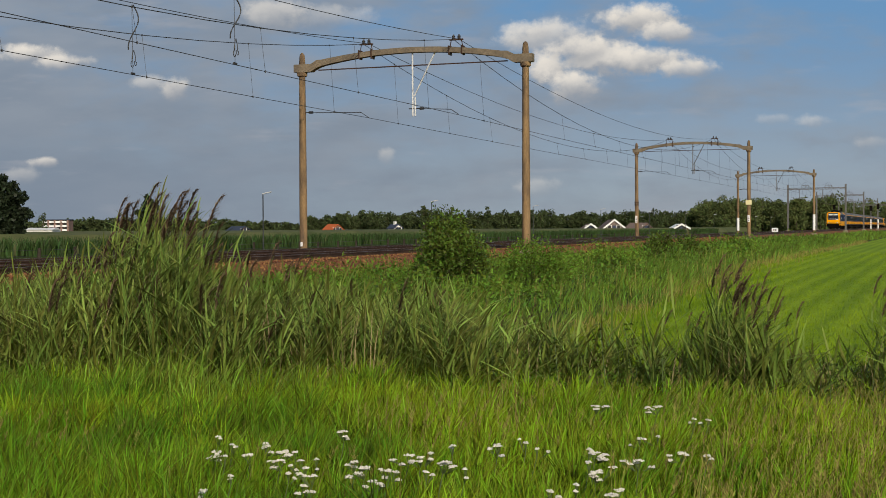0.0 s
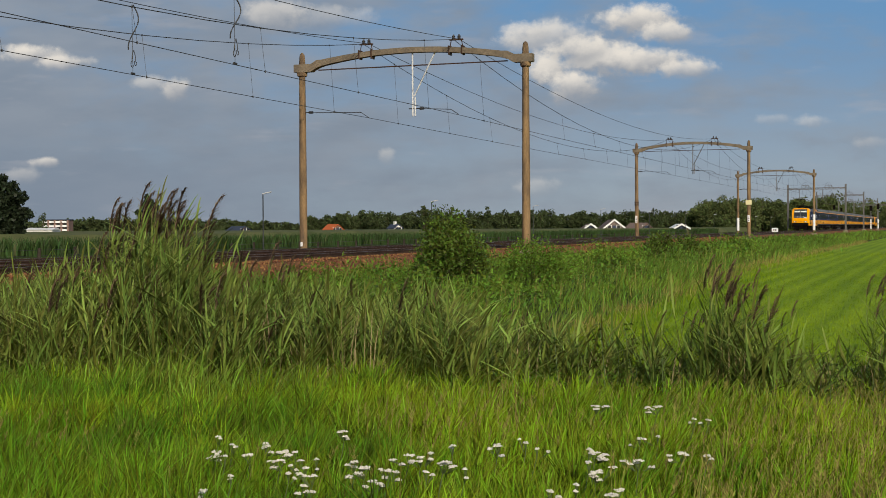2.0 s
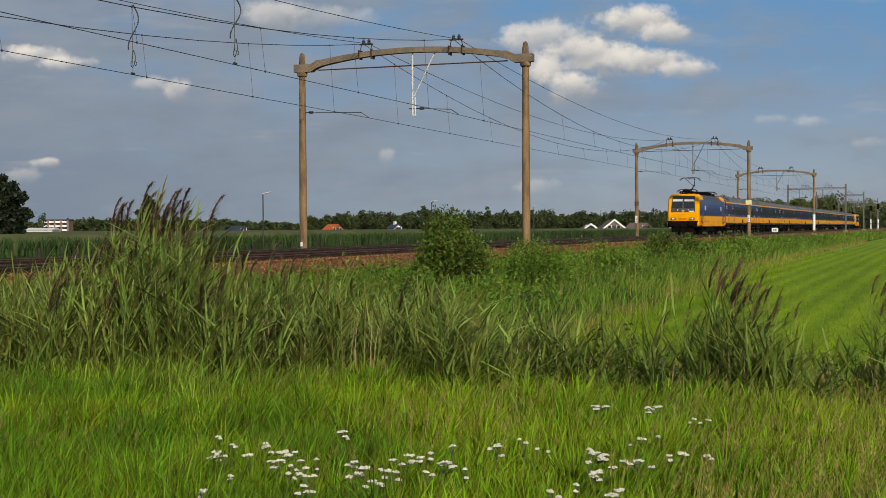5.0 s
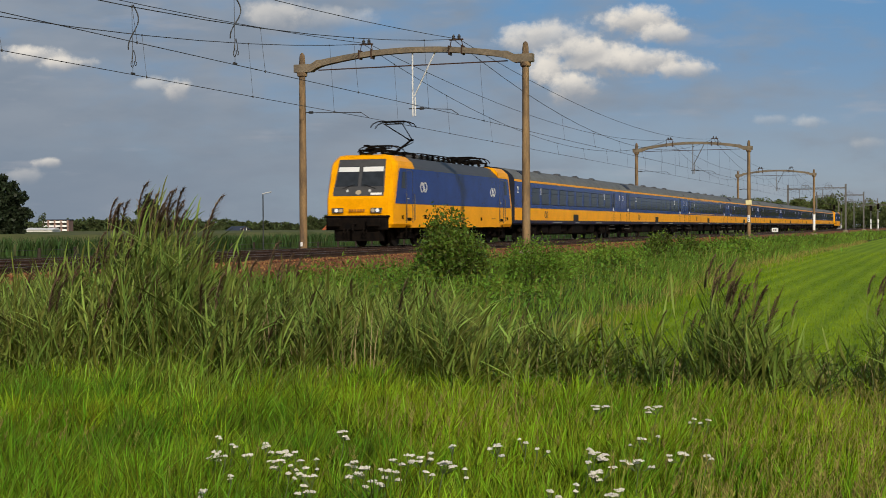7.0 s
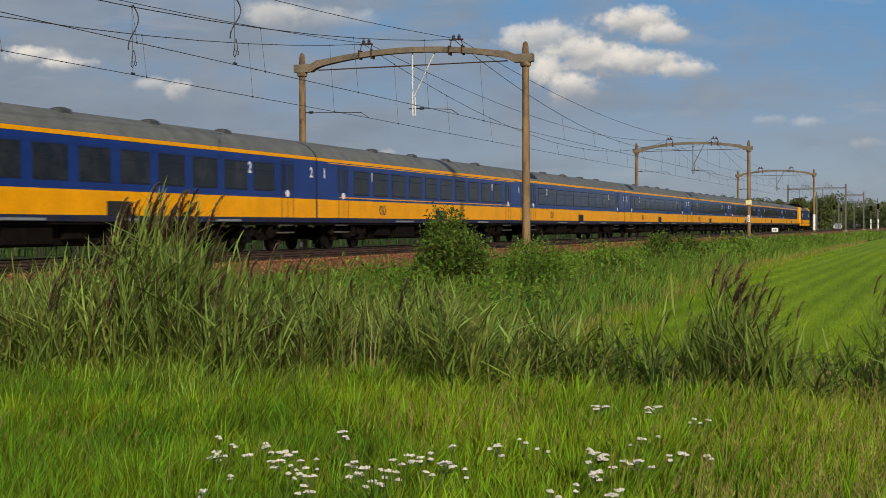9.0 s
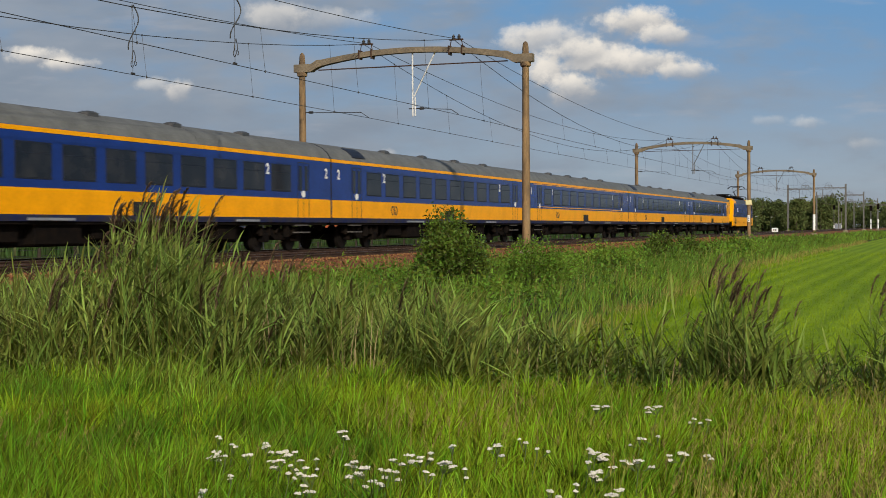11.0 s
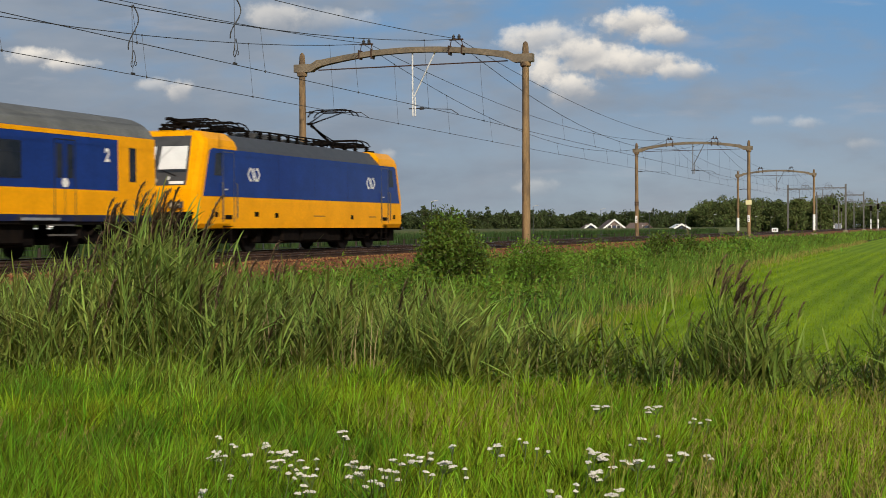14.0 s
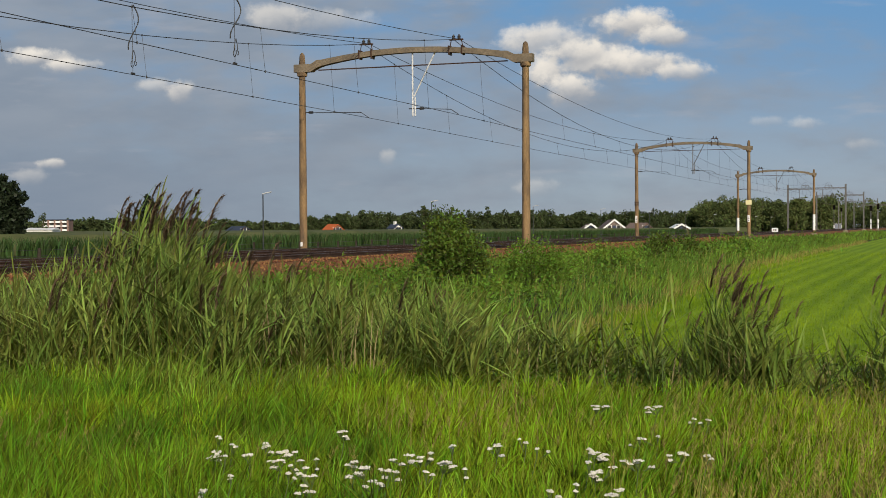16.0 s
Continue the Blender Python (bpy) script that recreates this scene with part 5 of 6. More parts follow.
def trunk_shape(height, thick, cs, r):
    sh = Shape()
    sh.tube([(0, 0, -.2), (r.uniform(-.1, .1), 0, height * .4), (0, r.uniform(-.1, .1), height * .8)], [thick, thick * .7, thick * .25], 7)
    for c in cs[:8]:
        sh.tube([(0, 0, min(c[2] * .55, height * .6)), (c[0] * .5, c[1] * .5, c[2] * .8), c], [thick * .4, thick * .25, thick * .1], 5)
    return sh


def tree(at, height, width, seed, n, size, material, label, base=.28, name="tree", count=14, category="tree"):
    r = np.random.RandomState(seed)
    x, y = at
    t = thing(name, label, category, at=pose(x, y, float(ground_z(x, y))))
    cs, rs = crown_masses(height, width, r, base, count, (18 / count) ** .5)
    part("trunk", trunk_shape(height, height * .022, cs, r), M_BARK, t)
    ob = sheet("crown", *leaf_cloud(cs, rs, n, size, r), material)
    ob.parent = t
    return t


def wood(name, label, b0, b1, depth, deep, top, n, seed, material, leaves=170, size=.55):
    """A belt of trees between two bearings. top: heights along it."""
    r = np.random.RandomState(seed)
    sets, trunks = [], Shape()
    for i in range(n):
        s = (i + r.uniform(.1, .9)) / n
        d = depth + deep * r.uniform(0, 1)
        x, y = spot(b0 + (b1 - b0) * s, d)
        h = np.interp(s, np.linspace(0, 1, len(top)), top) * r.uniform(.78, 1.06)
        w = h * r.uniform(.85, 1.25)
        g = float(ground_z(x, y))
        cs, rs = crown_masses(h, w, r, r.uniform(.0, .10), 16)
        v, f = leaf_cloud(cs, rs, leaves, size, r)
        sets.append((v + np.array([x, y, g]), f))
        trunks.tube([(x, y, g - .2), (x, y, g + h * .7)], [h * .018, h * .008], 5)
    tagged(sheet(name, *merged(sets), material), label, "trees", kind="stuff")
    tagged(part(name + "_trunks", trunks, M_BARK), "thin brown trunks of a distant wood", "tree trunks", kind="stuff")


def build_trees():
    wood("far_wood", "distant belt of green trees behind the fields", -.10, -.025, 640, 60, (7.2, 9.6, 10.4, 9.6), 30, 1, M_TREE, 650, .6)
    wood("tree_row", "distant row of dark green trees", -.028, .195, 560, 50, (8.6, 10.0, 8.8, 9.8, 8.8, 9.0, 9.6, 9.0, 8.2), 84, 2, M_TREE, 700, .5)
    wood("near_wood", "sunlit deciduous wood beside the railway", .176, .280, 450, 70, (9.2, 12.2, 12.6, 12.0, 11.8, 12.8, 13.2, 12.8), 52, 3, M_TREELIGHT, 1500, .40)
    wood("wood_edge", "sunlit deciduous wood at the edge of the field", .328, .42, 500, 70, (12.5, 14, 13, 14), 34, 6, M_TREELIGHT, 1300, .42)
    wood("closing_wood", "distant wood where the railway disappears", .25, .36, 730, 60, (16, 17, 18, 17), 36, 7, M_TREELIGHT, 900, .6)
    wood("left_wood", "long distant wood on the horizon", -.40, -.10, 820, 120, (9.0, 9.0, 8.8, 9.0, 10.0, 10.2, 9.4, 7.6, 5.8), 120, 4, M_TREE, 260, 1.0)
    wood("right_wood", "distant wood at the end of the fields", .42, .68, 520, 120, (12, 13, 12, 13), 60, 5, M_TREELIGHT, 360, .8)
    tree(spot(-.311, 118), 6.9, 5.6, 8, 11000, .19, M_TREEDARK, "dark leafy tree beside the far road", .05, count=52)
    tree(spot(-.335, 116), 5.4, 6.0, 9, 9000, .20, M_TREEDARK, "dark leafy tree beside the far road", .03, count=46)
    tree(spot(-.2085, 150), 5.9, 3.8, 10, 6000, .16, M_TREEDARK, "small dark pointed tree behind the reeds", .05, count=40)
    tree(spot(-.2835, 300), 5.8, 3.2, 11, 500, .22, M_TREE, "small sparse distant tree", .2, count=9)
    tree(spot(-.0135, 520), 11.0, 5.5, 14, 900, .35, M_TREE, "tall distant tree above the tree row", .1, count=12)
    tree(spot(.032, 500), 9.6, 5.0, 15, 900, .35, M_TREE, "tall distant tree above the tree row", .1, count=12)
    # low hedge under the trees by the road
    r = np.random.RandomState(44)
    cs = [(t + r.normal(0, .2), r.normal(0, .25), .55 + .12 * r.normal()) for t in np.arange(-6.5, 4.5, .42)]
    x, y = spot(-.300, 108)
    t = thing("hedge", "low dark green hedge under the roadside trees", "hedge", at=pose(x, y, float(ground_z(x, y)), 0, 0, VIEW))
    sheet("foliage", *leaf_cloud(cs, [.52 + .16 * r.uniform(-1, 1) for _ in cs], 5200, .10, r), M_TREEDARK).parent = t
    stems = Shape()
    for c in cs:
        stems.tube([(c[0], c[1], -.1), c], .03, 5)
    part("stems", stems, M_BARK, t)
    # shrubs on the bank
    for b, d, h, w, n, s, seed, mt, lab in ((.002, 34.2, 2.15, 2.6, 13500, .043, 31, M_SHRUB, "leafy green shrub on the railway bank"),
                                            (.064, 36.0, 1.0, 3.2, 7000, .034, 32, M_HERB, "low dark bramble on the railway bank"),
                                            (.155, 62.0, 1.15, 2.6, 2600, .055, 33, M_SHRUB, "low leafy shrub beside the track"),
                                            (.172, 66.0, .95, 2.6, 2200, .055, 34, M_SHRUB, "low leafy shrub beside the track"),
                                            (.118, 47.0, .70, 2.6, 2400, .045, 35, M_ROUGH, "low green shrub on the railway bank")):
        x, y = spot(b, d)
        r = np.random.RandomState(seed)
        t = thing("shrub", lab, "shrub", at=pose(x, y, float(ground_z(x, y))))
        cs, rs = crown_masses(h, w, r, .10, 16)
        for c in cs:
            part("branch", Shape().tube([(c[0] * .1, c[1] * .1, -.05), (c[0] * .5, c[1] * .5, c[2] * .5), c], [.02, .014, .006], 5), M_BARK, t)
        ob = sheet("foliage", *leaf_cloud(cs, rs, n, s, r, 1.0), mt)
        ob.parent = t


# ---- the far side of the railway ----
def build_crop():
    n = 11000
    y = 45 + 330 * RNG.uniform(0, 1, n) ** 1.1
    x = -55.5 - 16 * RNG.uniform(0, 1, n) ** 2.2
    y, x = np.repeat(y, 3), np.repeat(x, 3)
    n *= 3
    h = RNG.uniform(1.15, 1.62, n)
    a = RNG.uniform(0, 6.28, n)
    l = RNG.uniform(.15, .6, n)
    v = blades(x, y, np.full(n, -.95), h, RNG.uniform(.07, .13, n), l * np.cos(a), l * np.sin(a), radians(VIEW) + RNG.normal(0, .7, n), 3)
    tagged(sheet("maize_plants", *v, M_CROP), "rows of green maize at the edge of a field", "maize", kind="stuff")
    xs = np.concatenate([np.arange(-57, -80, -1.5), [-84, -90, -100, -115, -135, -165, -210, -280, -380]])
    ys = np.concatenate([[-60, -20, 10], np.arange(30, 330, 3.0), [345, 380, 430, 500]])
    gx, gy = np.meshgrid(xs, ys)
    gz = .46 + .10 * RNG.uniform(-1, 1, gx.shape)
    gz[:, 0] = -.9
    v = np.stack([gx.ravel(), gy.ravel(), gz.ravel()], 1)
    w = len(xs)
    i = (np.arange(len(ys) - 1)[:, None] * w + np.arange(w - 1)[None, :]).ravel()
    tagged(sheet("maize_field", v, np.stack([i, i + w, i + w + 1, i + 1], 1), M_CROPTOP), "wide field of green maize seen over its tops", "field", kind="structure")
    road = Shape().box(-50.2, -46.2, -60, 520, -.98, -.90)
    tagged(part("road", road, M_ASPHALT), "narrow asphalt road beyond the railway", "road", kind="structure")


def street_lamp(y):
    p = thing("street_lamp", "slim dark street lamp with a flat head", "street lamp", "street lamps along the far road", pose(-50.9, y, -.95))
    part("pole", Shape().tube([(0, 0, 0), (0, 0, 1.2), (0, 0, 4.55)], [.075, .055, .045], 8), M_LAMPPOST, p)
    h = Shape()
    h.loft([[(x, w, z + zz) for w, zz in ((-.1, 0), (.1, 0), (.08, .08), (-.08, .08))] for x, z in ((-.02, 4.50), (.35, 4.58), (.72, 4.64))], True)
    part("lamp_head", h, M_LAMPHEAD, p, "flat pale lamp head")
    return p


M_LAMPPOST = mat("dark_post", (0.03, 0.035, 0.035), 0.5, vary=0.2)
M_LAMPHEAD = mat("lamp_head", (0.45, 0.46, 0.46), 0.5, vary=0.1)
M_WOODPOST = mat("wooden_post", (0.055, 0.045, 0.035), 0.9, vary=0.3)
M_TILE = mat("orange_tiles", (0.50, 0.13, 0.045), 0.8, vary=0.2, scale=2)
M_BRICK = mat("brick_wall", (0.25, 0.14, 0.09), 0.85, vary=0.25, scale=3)
M_SLATE = mat("dark_roof", (0.05, 0.065, 0.10), 0.7, vary=0.25)
M_WHITEWALL = mat("white_render", (0.72, 0.71, 0.68), 0.8, vary=0.1)
M_GREYROOF = mat("grey_brown_roof", (0.20, 0.15, 0.13), 0.8, vary=0.2)
M_HOUSEGLASS = mat("house_glass", (0.03, 0.035, 0.04), 0.1, vary=0.2)
M_BLOCK = mat("apartment_brick", (0.26, 0.17, 0.14), 0.8, vary=0.2)
M_SIGNALRED = mat("signal_red", (0.55, 0.05, 0.03), 0.5, vary=0.1)


def house(at, turn, w, d, wall_h, ridge, wall_m, roof_m, label, white_gable=False, chimney=False):
    x, y = at
    h = thing("house", label, "house", "distant houses", pose(x, y, -.95, 0, 0, turn))
    s = Shape()
    s.loft([[(-w / 2, yy, -.2), (w / 2, yy, -.2), (w / 2, yy, wall_h), (0, yy, ridge - .15), (-w / 2, yy, wall_h)] for yy in (-d / 2, d / 2)], True)
    wl = part("wall", s, wall_m, h)
    rf = Shape()
    for sx in (-1, 1):
        rf.loft([[(sx * (w / 2 + .4), yy, wall_h - .25), (0, yy, ridge), (0, yy, ridge + .2), (sx * (w / 2 + .4), yy, wall_h - .05)] for yy in (-d / 2 - .3, d / 2 + .3)], True)
    ro = part("roof", rf, roof_m, h)
    if white_gable:
        for sx in (-1, 1):
            g = Shape()
            g.loft([[(sx * (w / 2 + .45), yy, wall_h - .35), (0, yy, ridge - .1), (0, yy, ridge + .35), (sx * (w / 2 + .45), yy, wall_h + .10)] for yy in (-d / 2 - .42, -d / 2 - .30)], True)
            part("gable_board", g, M_WHITE, ro, "white gable board")
    if chimney:
        part("chimney", Shape().box(-.4, .4, -.4, .4, ridge - .4, ridge + 1.0, .05), M_WHITEWALL, ro)
    for xx in (-w * .25, w * .2):
        win = part("window", Shape().box(xx - .5, xx + .5, -d / 2 - .04, -d / 2 + .05, .9, 2.2, .02), M_WHITE, wl)
        part("pane", Shape().box(xx - .42, xx + .42, -d / 2 - .06, -d / 2, .98, 2.12), M_HOUSEGLASS, win)
    part("door", Shape().box(-.45, .45, -d / 2 - .05, -d / 2 + .05, 0, 2.1, .02), M_SLATE, wl)


def build_far_side():
    build_crop()
    for i in range(13):
        street_lamp(101.0 + 39.4 * i)
    # posts along the foot of the bank
    post = Shape().box(-.05, .05, -.05, .05, -.15, .80, .01)
    first = thing("fence_post", "short dark wooden fence post", "fence post", "fence posts beyond the railway", pose(-33.0, 20, -.72))
    part("post", post, M_WOODPOST, first)
    for i in range(1, 70):
        copy_thing(first, pose(-33.0 + .06 * math.sin(i * 2.1), 20 + 2.62 * i, -.72 + .03 * math.sin(i * 5.3), 0, 2 * math.sin(i * 3.3), 0))
    wf = thing("wire_fence", "low wire fence strung between short posts", "fence", at=pose(-33.0, 0, -.72))
    for h in (.25, .5, .72):
        part("fence_wire", Shape().tube([(0, 20, h), (0, 110, h + .02), (0, 201, h)], .008, 4), M_WIRE, wf)
    house(spot(-.078, 430), 60, 5.2, 4.8, 1.0, 3.0, M_BRICK, M_TILE, "low house with a bright orange tiled roof")
    house(spot(-.145, 420), 70, 5, 5.6, 1.3, 2.5, M_BRICK, M_SLATE, "low house with a dark blue roof")
    house(spot(-.034, 450), 60, 3.2, 3.4, 1.9, 3.0, M_WHITEWALL, M_SLATE, "white house with a dark roof and chimney", False, True)
    house(spot(.1195, 330), 22, 4.6, 9, 1.4, 3.3, M_GREYROOF, M_GREYROOF, "brick house with white gable boards", True)
    house(spot(.1035, 345), 22, 3.0, 7, 1.3, 2.4, M_GREYROOF, M_GREYROOF, "small brick house with white gable boards", True)
    house(spot(.139, 350), 60, 4, 5, 1.4, 2.6, M_BRICK, M_GREYROOF, "low brown brick house")
    house(spot(.1675, 330), 22, 3.2, 6, 1.35, 2.2, M_BRICK, M_WHITE, "low shed with a white roof", True)
    # apartment block and long glasshouse
    x, y = spot(-.2735, 790)
    b = thing("apartment_block", "distant brick apartment block with white balconies", "apartment block", at=pose(x, y, -.95, 0, 0, VIEW))
    part("wall", Shape().box(-7.5, 7.5, -5, 5, -.3, 7.6, .1), M_BLOCK, b)
    part("roof", Shape().box(-7.8, 7.8, -5.3, 5.3, 7.6, 8.0, .05), M_SLATE, b)
    for fl in range(3):
        for i in range(4):
            part("balcony", Shape().box(-6.8 + i * 3.6, -4.2 + i * 3.6, -6.2, -5.0, 1.4 + fl * 2.3, 2.4 + fl * 2.3, .03), M_WHITE, b)
            part("window", Shape().box(-6.6 + i * 3.6, -4.4 + i * 3.6, -5.06, -4.9, 2.4 + fl * 2.3, 3.4 + fl * 2.3), M_HOUSEGLASS, b)
    x, y = spot(-.288, 300)
    g = thing("farm_shed", "long low white farm shed", "shed", at=pose(x, y, -.95, 0, 0, VIEW))
    part("wall", Shape().box(-4, 4, -3, 3, -.2, 1.9, .03), M_WHITEWALL, g)
    s = Shape().loft([[(xx, -3.3, 1.9), (xx, 3.3, 1.9), (xx, 0, 2.35)] for xx in (-4.2, 4.2)], True)
    part("roof", s, M_WHITE, g)


def signal(x, y, h, striped):
    p = thing("railway_signal", "black railway signal on a striped post", "railway signal", "railway signals", pose(x, y, -.4))
    s = part("post", Shape().box(-.08, .08, -.08, .08, 0, h, .01), M_STEEL, p)
    for i in range(2 if striped else 1):
        part("white_band", Shape().box(-.13, .13, -.13, .13, .5 + i * 1.15, 1.45 + i * 1.15, .01), M_WHITE, s)
    hd = Shape()
    hd.loft([[(a * w, -.12 + dy, z) for a in (-1, 1) for dy in ((0, .24) if a < 0 else (.24, 0))] for z, w in ((h - .9, .22), (h - .75, .32), (h + .1, .32), (h + .3, .2))], True)
    part("signal_head", hd, M_BLACK, p)


def build_lineside():
    tr = Shape().box(-26.9, -26.4, -40, 330, -.32, -.12, .03)
    tagged(part("cable_trough", tr, M_BASE), "grey concrete cable trough beside the far track", "cable trough", kind="structure")
    for x, y, h, st in ((-15.0, 334, 5.4, True), (-13.5, 336, 5.8, True), (-28.0, 405, 6.6, False), (-28.6, 445, 6.4, False)):
        signal(x, y, h, st)
    p = thing("lineside_cabinet", "pale grey lineside equipment cabinet", "cabinet", at=pose(-28.4, 428, -.4))
    part("body", Shape().box(-.9, .9, -.4, .4, 0, 1.7, .04), M_GREYPRINT, p)
    part("lid", Shape().box(-.95, .95, -.45, .45, 1.7, 1.8, .03), M_ZINC, p)
    x, y = -14.9, 137
    p = thing("speed_board", "small white lineside board on a post", "sign", at=pose(x, y, -.4))
    part("post", Shape().box(-.04, .04, -.04, .04, -.2, .9, .01), M_STEEL, p)
    bd = part("board", Shape().box(-.30, .30, -.07, -.045, .62, 1.0, .01), M_WHITE, p)
    for dx in (-.1, .08):
        part("board_bar", Shape().box(dx - .05, dx + .05, -.075, -.071, .73, .89), M_DARKGREY, bd)
    # curled jumper cables that hang in the near span
    for tx, y, top in ((FAR_TRACK, 36.7, 7.50), (NEAR_TRACK, 35.6, 7.32)):
        c = thing("jumper_cable", "curled black jumper cable hanging between overhead wires", "cable", "jumper cables", pose(tx, y, 0))
        drop = top - 6.15
        pts = [(.12 * math.sin(t * 4.6), .13 * math.sin(t * 5.4) * (1 - .3 * t), top - drop * t) for t in (i / 16 for i in range(17))]
        part("upper_cable", Shape().tube(pts, .019, 6), M_WIRE, c)
        for sgn, tail in ((-1, .08), (1, -.03)):
            pts = [(.02, .03 * sgn * math.sin(t * 3.0) + sgn * .10 * t, 6.15 - .34 * t) for t in (i / 6 for i in range(7))]
            ox, oy, oz = pts[-1]
            pts += [(ox, oy + sgn * (.06 * math.sin(a)) - sgn * .02 * a / 5, oz - .07 * (1 - math.cos(a)) - tail * a / 5) for a in (.9 * i for i in range(1, 7))]
            part("lower_loop", Shape().tube(pts, .012, 5), M_WIRE, c)
        part("dropper", Shape().tube([(0, -.05, top), (0, -.03, 6.1), (0, -.02, 5.43)], .008, 5), M_WIRE, c)
        part("clamp", Shape().disc((0, -.02, 5.44), (0, 1, 0), .035, .16, 8), M_WIRE, c)


# ---- sky backdrop ----
def build_sky():
    far = 2400.0
    m = bpy.data.materials.new("clouded_sky")
    m.use_nodes = True
    nt = m.node_tree
    n, link = nt.nodes, nt.links.new
    n.remove(n["Principled BSDF"])

    def math_node(op, a, b=None, clamp=False):
        k = n.new("ShaderNodeMath")
        k.operation, k.use_clamp = op, clamp
        for i, s in enumerate((a, b)):
            if s is None:
                continue
            if isinstance(s, (int, float)):
                k.inputs[i].default_value = s
            else:
                link(s, k.inputs[i])
        return k.outputs[0]

    def rng(s, a, b, c=0.0, d=1.0, smooth=True):
        k = n.new("ShaderNodeMapRange")
        k.interpolation_type = "SMOOTHSTEP" if smooth else "LINEAR"
        for i, q in enumerate((a, b, c, d)):
            k.inputs[i + 1].default_value = q
        link(s, k.inputs[0])
        return k.outputs[0]

    def mix(f, a, b):
        k = n.new("ShaderNodeMix")
        k.data_type = "RGBA"
        for key, s in (("Factor", f), ("A", a), ("B", b)):
            if isinstance(s, tuple):
                k.inputs[key].default_value = (*s, 1)
            elif isinstance(s, float):
                k.inputs[key].default_value = s
            else:
                link(s, k.inputs[key])
        return k.outputs["Result"]
    tc, sep = n.new("ShaderNodeTexCoord"), n.new("ShaderNodeSeparateXYZ")
    sc = n.new("ShaderNodeVectorMath")
    sc.operation = "SCALE"
    sc.inputs["Scale"].default_value = 1000.0 / far           # thousandths of the distance
    link(tc.outputs["Object"], sc.inputs[0]), link(sc.outputs[0], sep.inputs[0])
    X, Z = sep.outputs["X"], sep.outputs["Z"]

    def noise_at(scale, stretch, detail=6.0, offset=0.0, rough=0.55):
        mp, t = n.new("ShaderNodeMapping"), n.new("ShaderNodeTexNoise")
        mp.inputs["Scale"].default_value = (1, 1, stretch)
        mp.inputs["Location"].default_value = (offset, offset * .7, 0)
        t.inputs["Scale"].default_value, t.inputs["Detail"].default_value, t.inputs["Roughness"].default_value = scale, detail, rough
        link(sc.outputs[0], mp.inputs["Vector"]), link(mp.outputs[0], t.inputs["Vector"])
        return t.outputs["Fac"]
    # blue above, paler towards the horizon
    col = mix(rng(Z, 0, 170), (0.328, 0.390, 0.442), (0.148, 0.308, 0.530))
    # grey cloud cover, thickest to the left
    cover = math_node("ADD", noise_at(.011, 2.6, 5, 3.0), rng(X, -330, 330, .20, -.12, False))
    cover = rng(cover, .30, .72)
    tone = mix(rng(noise_at(.012, 3.2, 4, 9.0), .30, .70), (0.240, 0.282, 0.342), (0.300, 0.335, 0.385))
    col = mix(math_node("MULTIPLY", cover, .90), col, tone)
    low = math_node("MULTIPLY", rng(X, -330, 120, .75, 0.0, False), rng(Z, 130, 20))
    col = mix(low, col, (0.195, 0.248, 0.325))
    # faint lilac streaks
    col = mix(rng(noise_at(.013, 5.0, 5, 21.0), .56, .78, 0, .35), col, (0.43, 0.435, 0.47))
    # cumulus: centre, half sizes in thousandths of the distance, strength
    puffs = ((140, 147, 36, 13, 1.0), (160, 138, 24, 10, .9), (78, 134, 38, 17, .72), (112, 119, 38, 14, .95), (142, 118, 46, 12, .95), (172, 112, 26, 8, .8), (60, 137, 22, 12, .5), (76, 112, 19, 16, 1.0), (92, 101, 24, 13, .95), (-80, 150, 34, 10, .35),
             (96, 126, 26, 12, .8), (-292, 125, 24, 8, .95), (-270, 119, 24, 6.5, .85), (-205, 104, 20, 6, .5), (-189, 101, 13, 9, .75), (-281, 49, 13, 4.5, .75), (-300, 39, 16, 7, .3),
             (-40, 51, 8, 7, .3), (264, 74, 14, 6, .38), (235, 76, 14, 5, .24), (66, 29, 20, 8, .28), (306, 59, 14, 6, .22), (-118, 152, 30, 13, .55))
    wob = noise_at(.050, 1.3, 6, 2.0, .55)
    wob2 = noise_at(.20, 1.2, 5, 5.0, .6)
    wobble = math_node("ADD", math_node("MULTIPLY", math_node("SUBTRACT", wob, .5), 1.5), math_node("MULTIPLY", math_node("SUBTRACT", wob2, .5), .42))
    for cx, cz, rx, rz, s in puffs:
        dx = math_node("DIVIDE", math_node("SUBTRACT", X, cx), rx)
        dz = math_node("DIVIDE", math_node("SUBTRACT", Z, cz), rz)
        q = math_node("SQRT", math_node("ADD", math_node("MULTIPLY", dx, dx), math_node("MULTIPLY", dz, dz)))
        dens = math_node("MULTIPLY", rng(math_node("ADD", math_node("SUBTRACT", 1.0, q), wobble), -.08, .60), s)
        lit = rng(math_node("ADD", math_node("ADD", dz, math_node("MULTIPLY", wobble, .7)), math_node("MULTIPLY", dx, -.25)), -.75, .70)
        col = mix(dens, col, mix(lit, (0.335, 0.355, 0.390), (0.84, 0.785, 0.705)))
    em = n.new("ShaderNodeEmission")
    link(col, em.inputs["Color"])
    link(em.outputs[0], n["Material Output"].inputs["Surface"])
    v = np.array([(-3700, 0, -60), (3700, 0, -60), (3700, 0, 1700), (-3700, 0, 1700)])
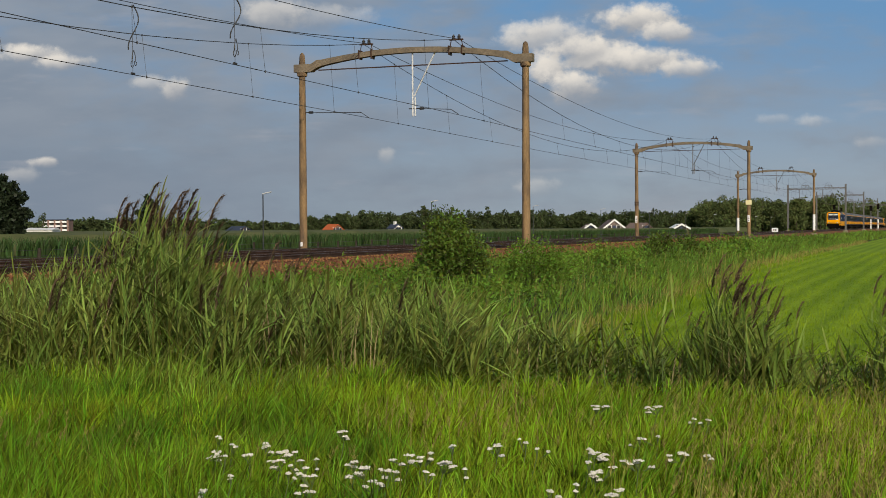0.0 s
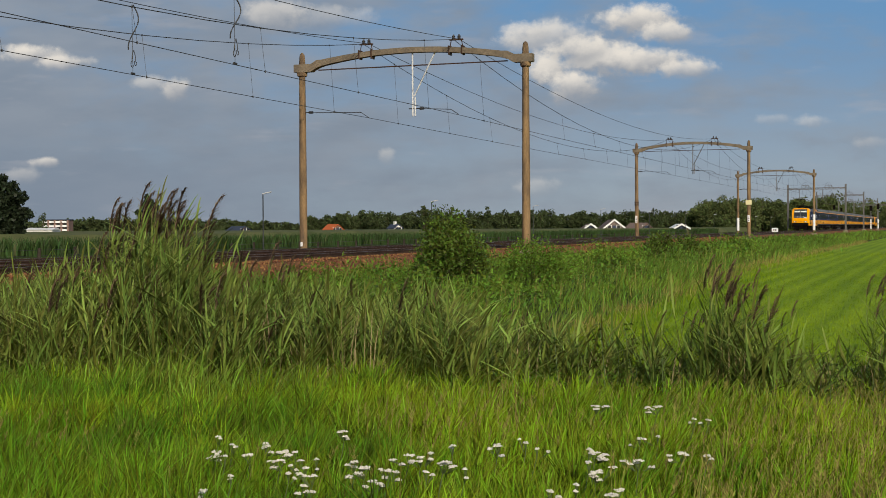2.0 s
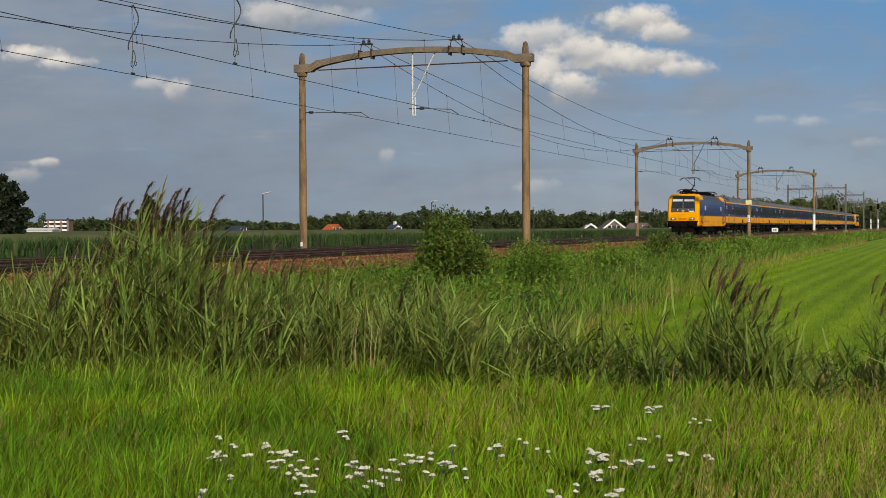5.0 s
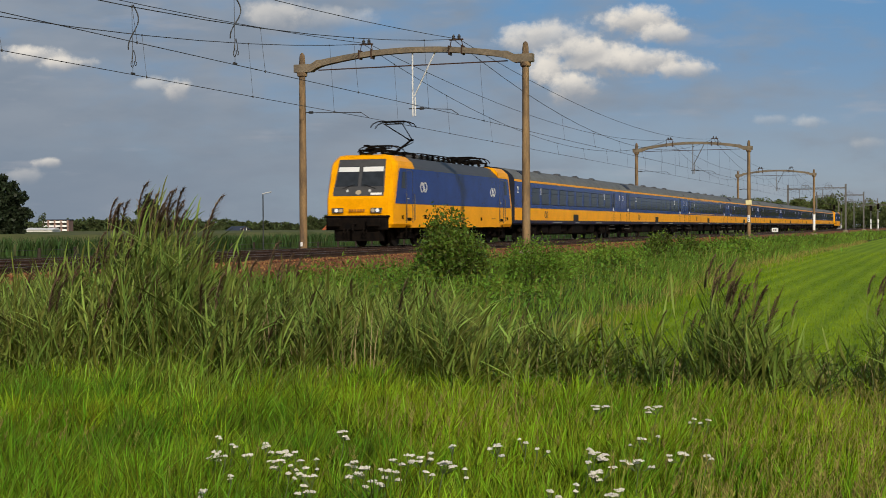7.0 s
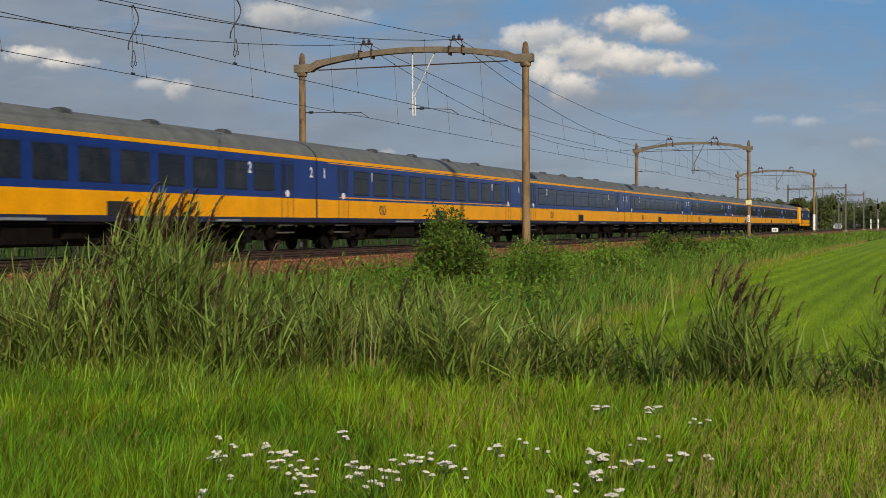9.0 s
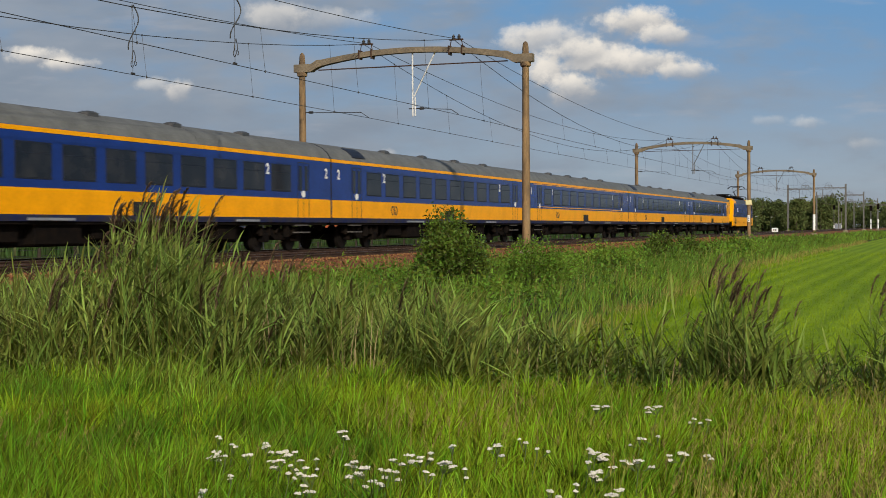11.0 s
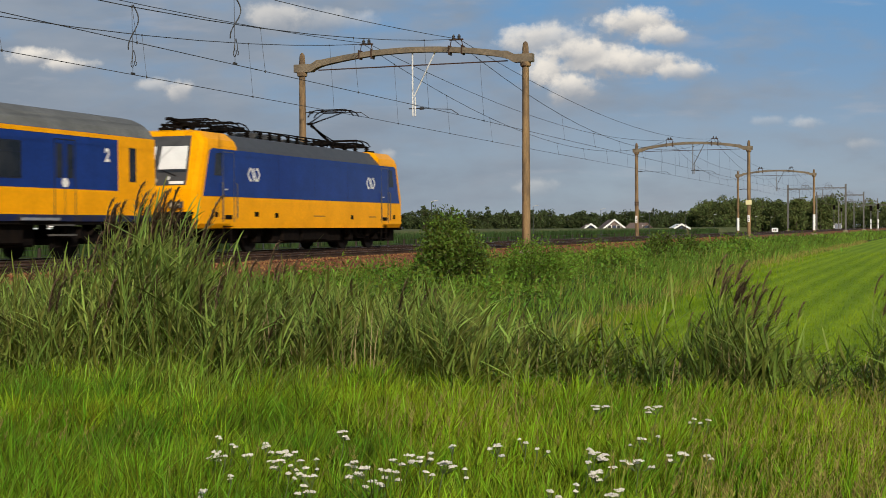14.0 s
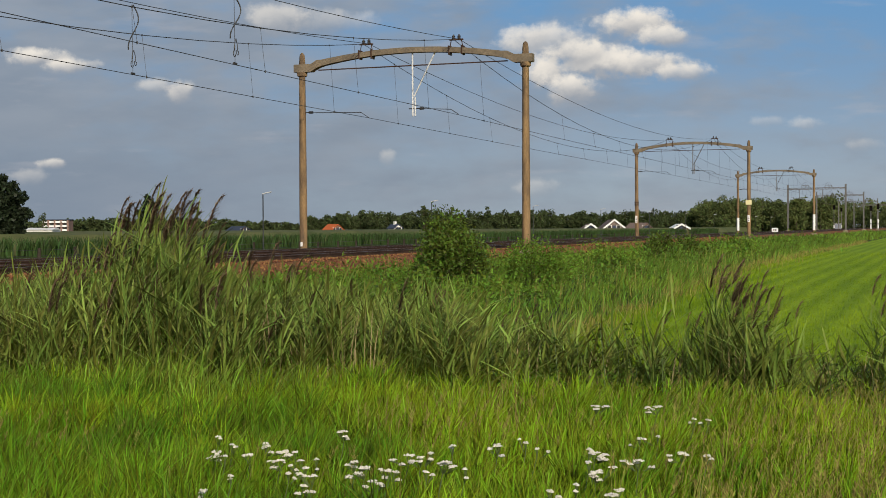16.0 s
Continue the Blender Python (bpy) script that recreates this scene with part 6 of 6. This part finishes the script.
    ob = sheet("backdrop", v, np.array([(0, 1, 2, 3)]), m)
    x, y = spot(0, far)
    ob.matrix_basis = pose(x, y, EYE[2], 0, 0, VIEW)
    tagged(ob, "blue evening sky with grey cover and sunlit cumulus", "sky", kind="structure")
    return ob


SKY = build_sky()
build_far_side()
build_lineside()
build_trees()
build_rough()
build_reed_bed()
build_reed_clumps()
build_herbs()
build_meadow()
build_flowers()


# ---- what moves ----
def motions():
    for vehicle, behind in TRAIN:
        walk(vehicle, [(t, pose(FAR_TRACK, FRONT_AT_7 + behind - SPEED * (t - 7.0), 0)) for t in (0.0, 4.0, 8.0, 12.0, SECONDS)])
    # the clouds draw away with the wind
    walk(SKY, [(t, pose(*spot(0, 2400 + 48 * t / SECONDS), EYE[2], 0, 0, VIEW)) for t in (0.0, 8.0, SECONDS)])
    # gusts: degrees of lean down the wind, for the reeds at the near and at the far end of the ditch
    near = ((0, 1.0), (.8, -.2), (1.5, -.8), (2.4, -1.8), (3.5, -2.6), (5.0, -.6), (6.2, -1.2), (7.0, -1.8), (8.0, .6), (9.0, 1.2), (10.4, -.8), (11.6, -1.0), (12.5, -.6), (13.5, -2.2), (14.5, -3.0), (15.3, -.4), (16.0, 1.6))
    away = ((0, 1.6), (.8, -.6), (1.5, -2.2), (2.4, -1.2), (3.5, -1.6), (5.0, .4), (6.2, -1.4), (7.0, -1.4), (8.0, .6), (9.0, 1.6), (10.4, -.2), (11.6, 1.2), (12.5, 2.0), (13.5, 1.4), (14.5, 2.8), (15.3, 1.6), (16.0, 1.0))
    for clump, share, late, bearing in REEDS_MOVING:
        x, y, z = clump.matrix_basis.translation
        rows = []
        for t, a in (near if bearing < .1 else away):
            turn = Matrix.Rotation(radians(VIEW), 4, "Z") @ Matrix.Rotation(radians(a * share), 4, "Y") @ Matrix.Rotation(radians(-VIEW), 4, "Z")
            rows.append((min(max(t + (late if 0 < t < SECONDS else 0), 0), SECONDS), Matrix.Translation((x, y, z)) @ turn))
        walk(clump, rows)


motions()
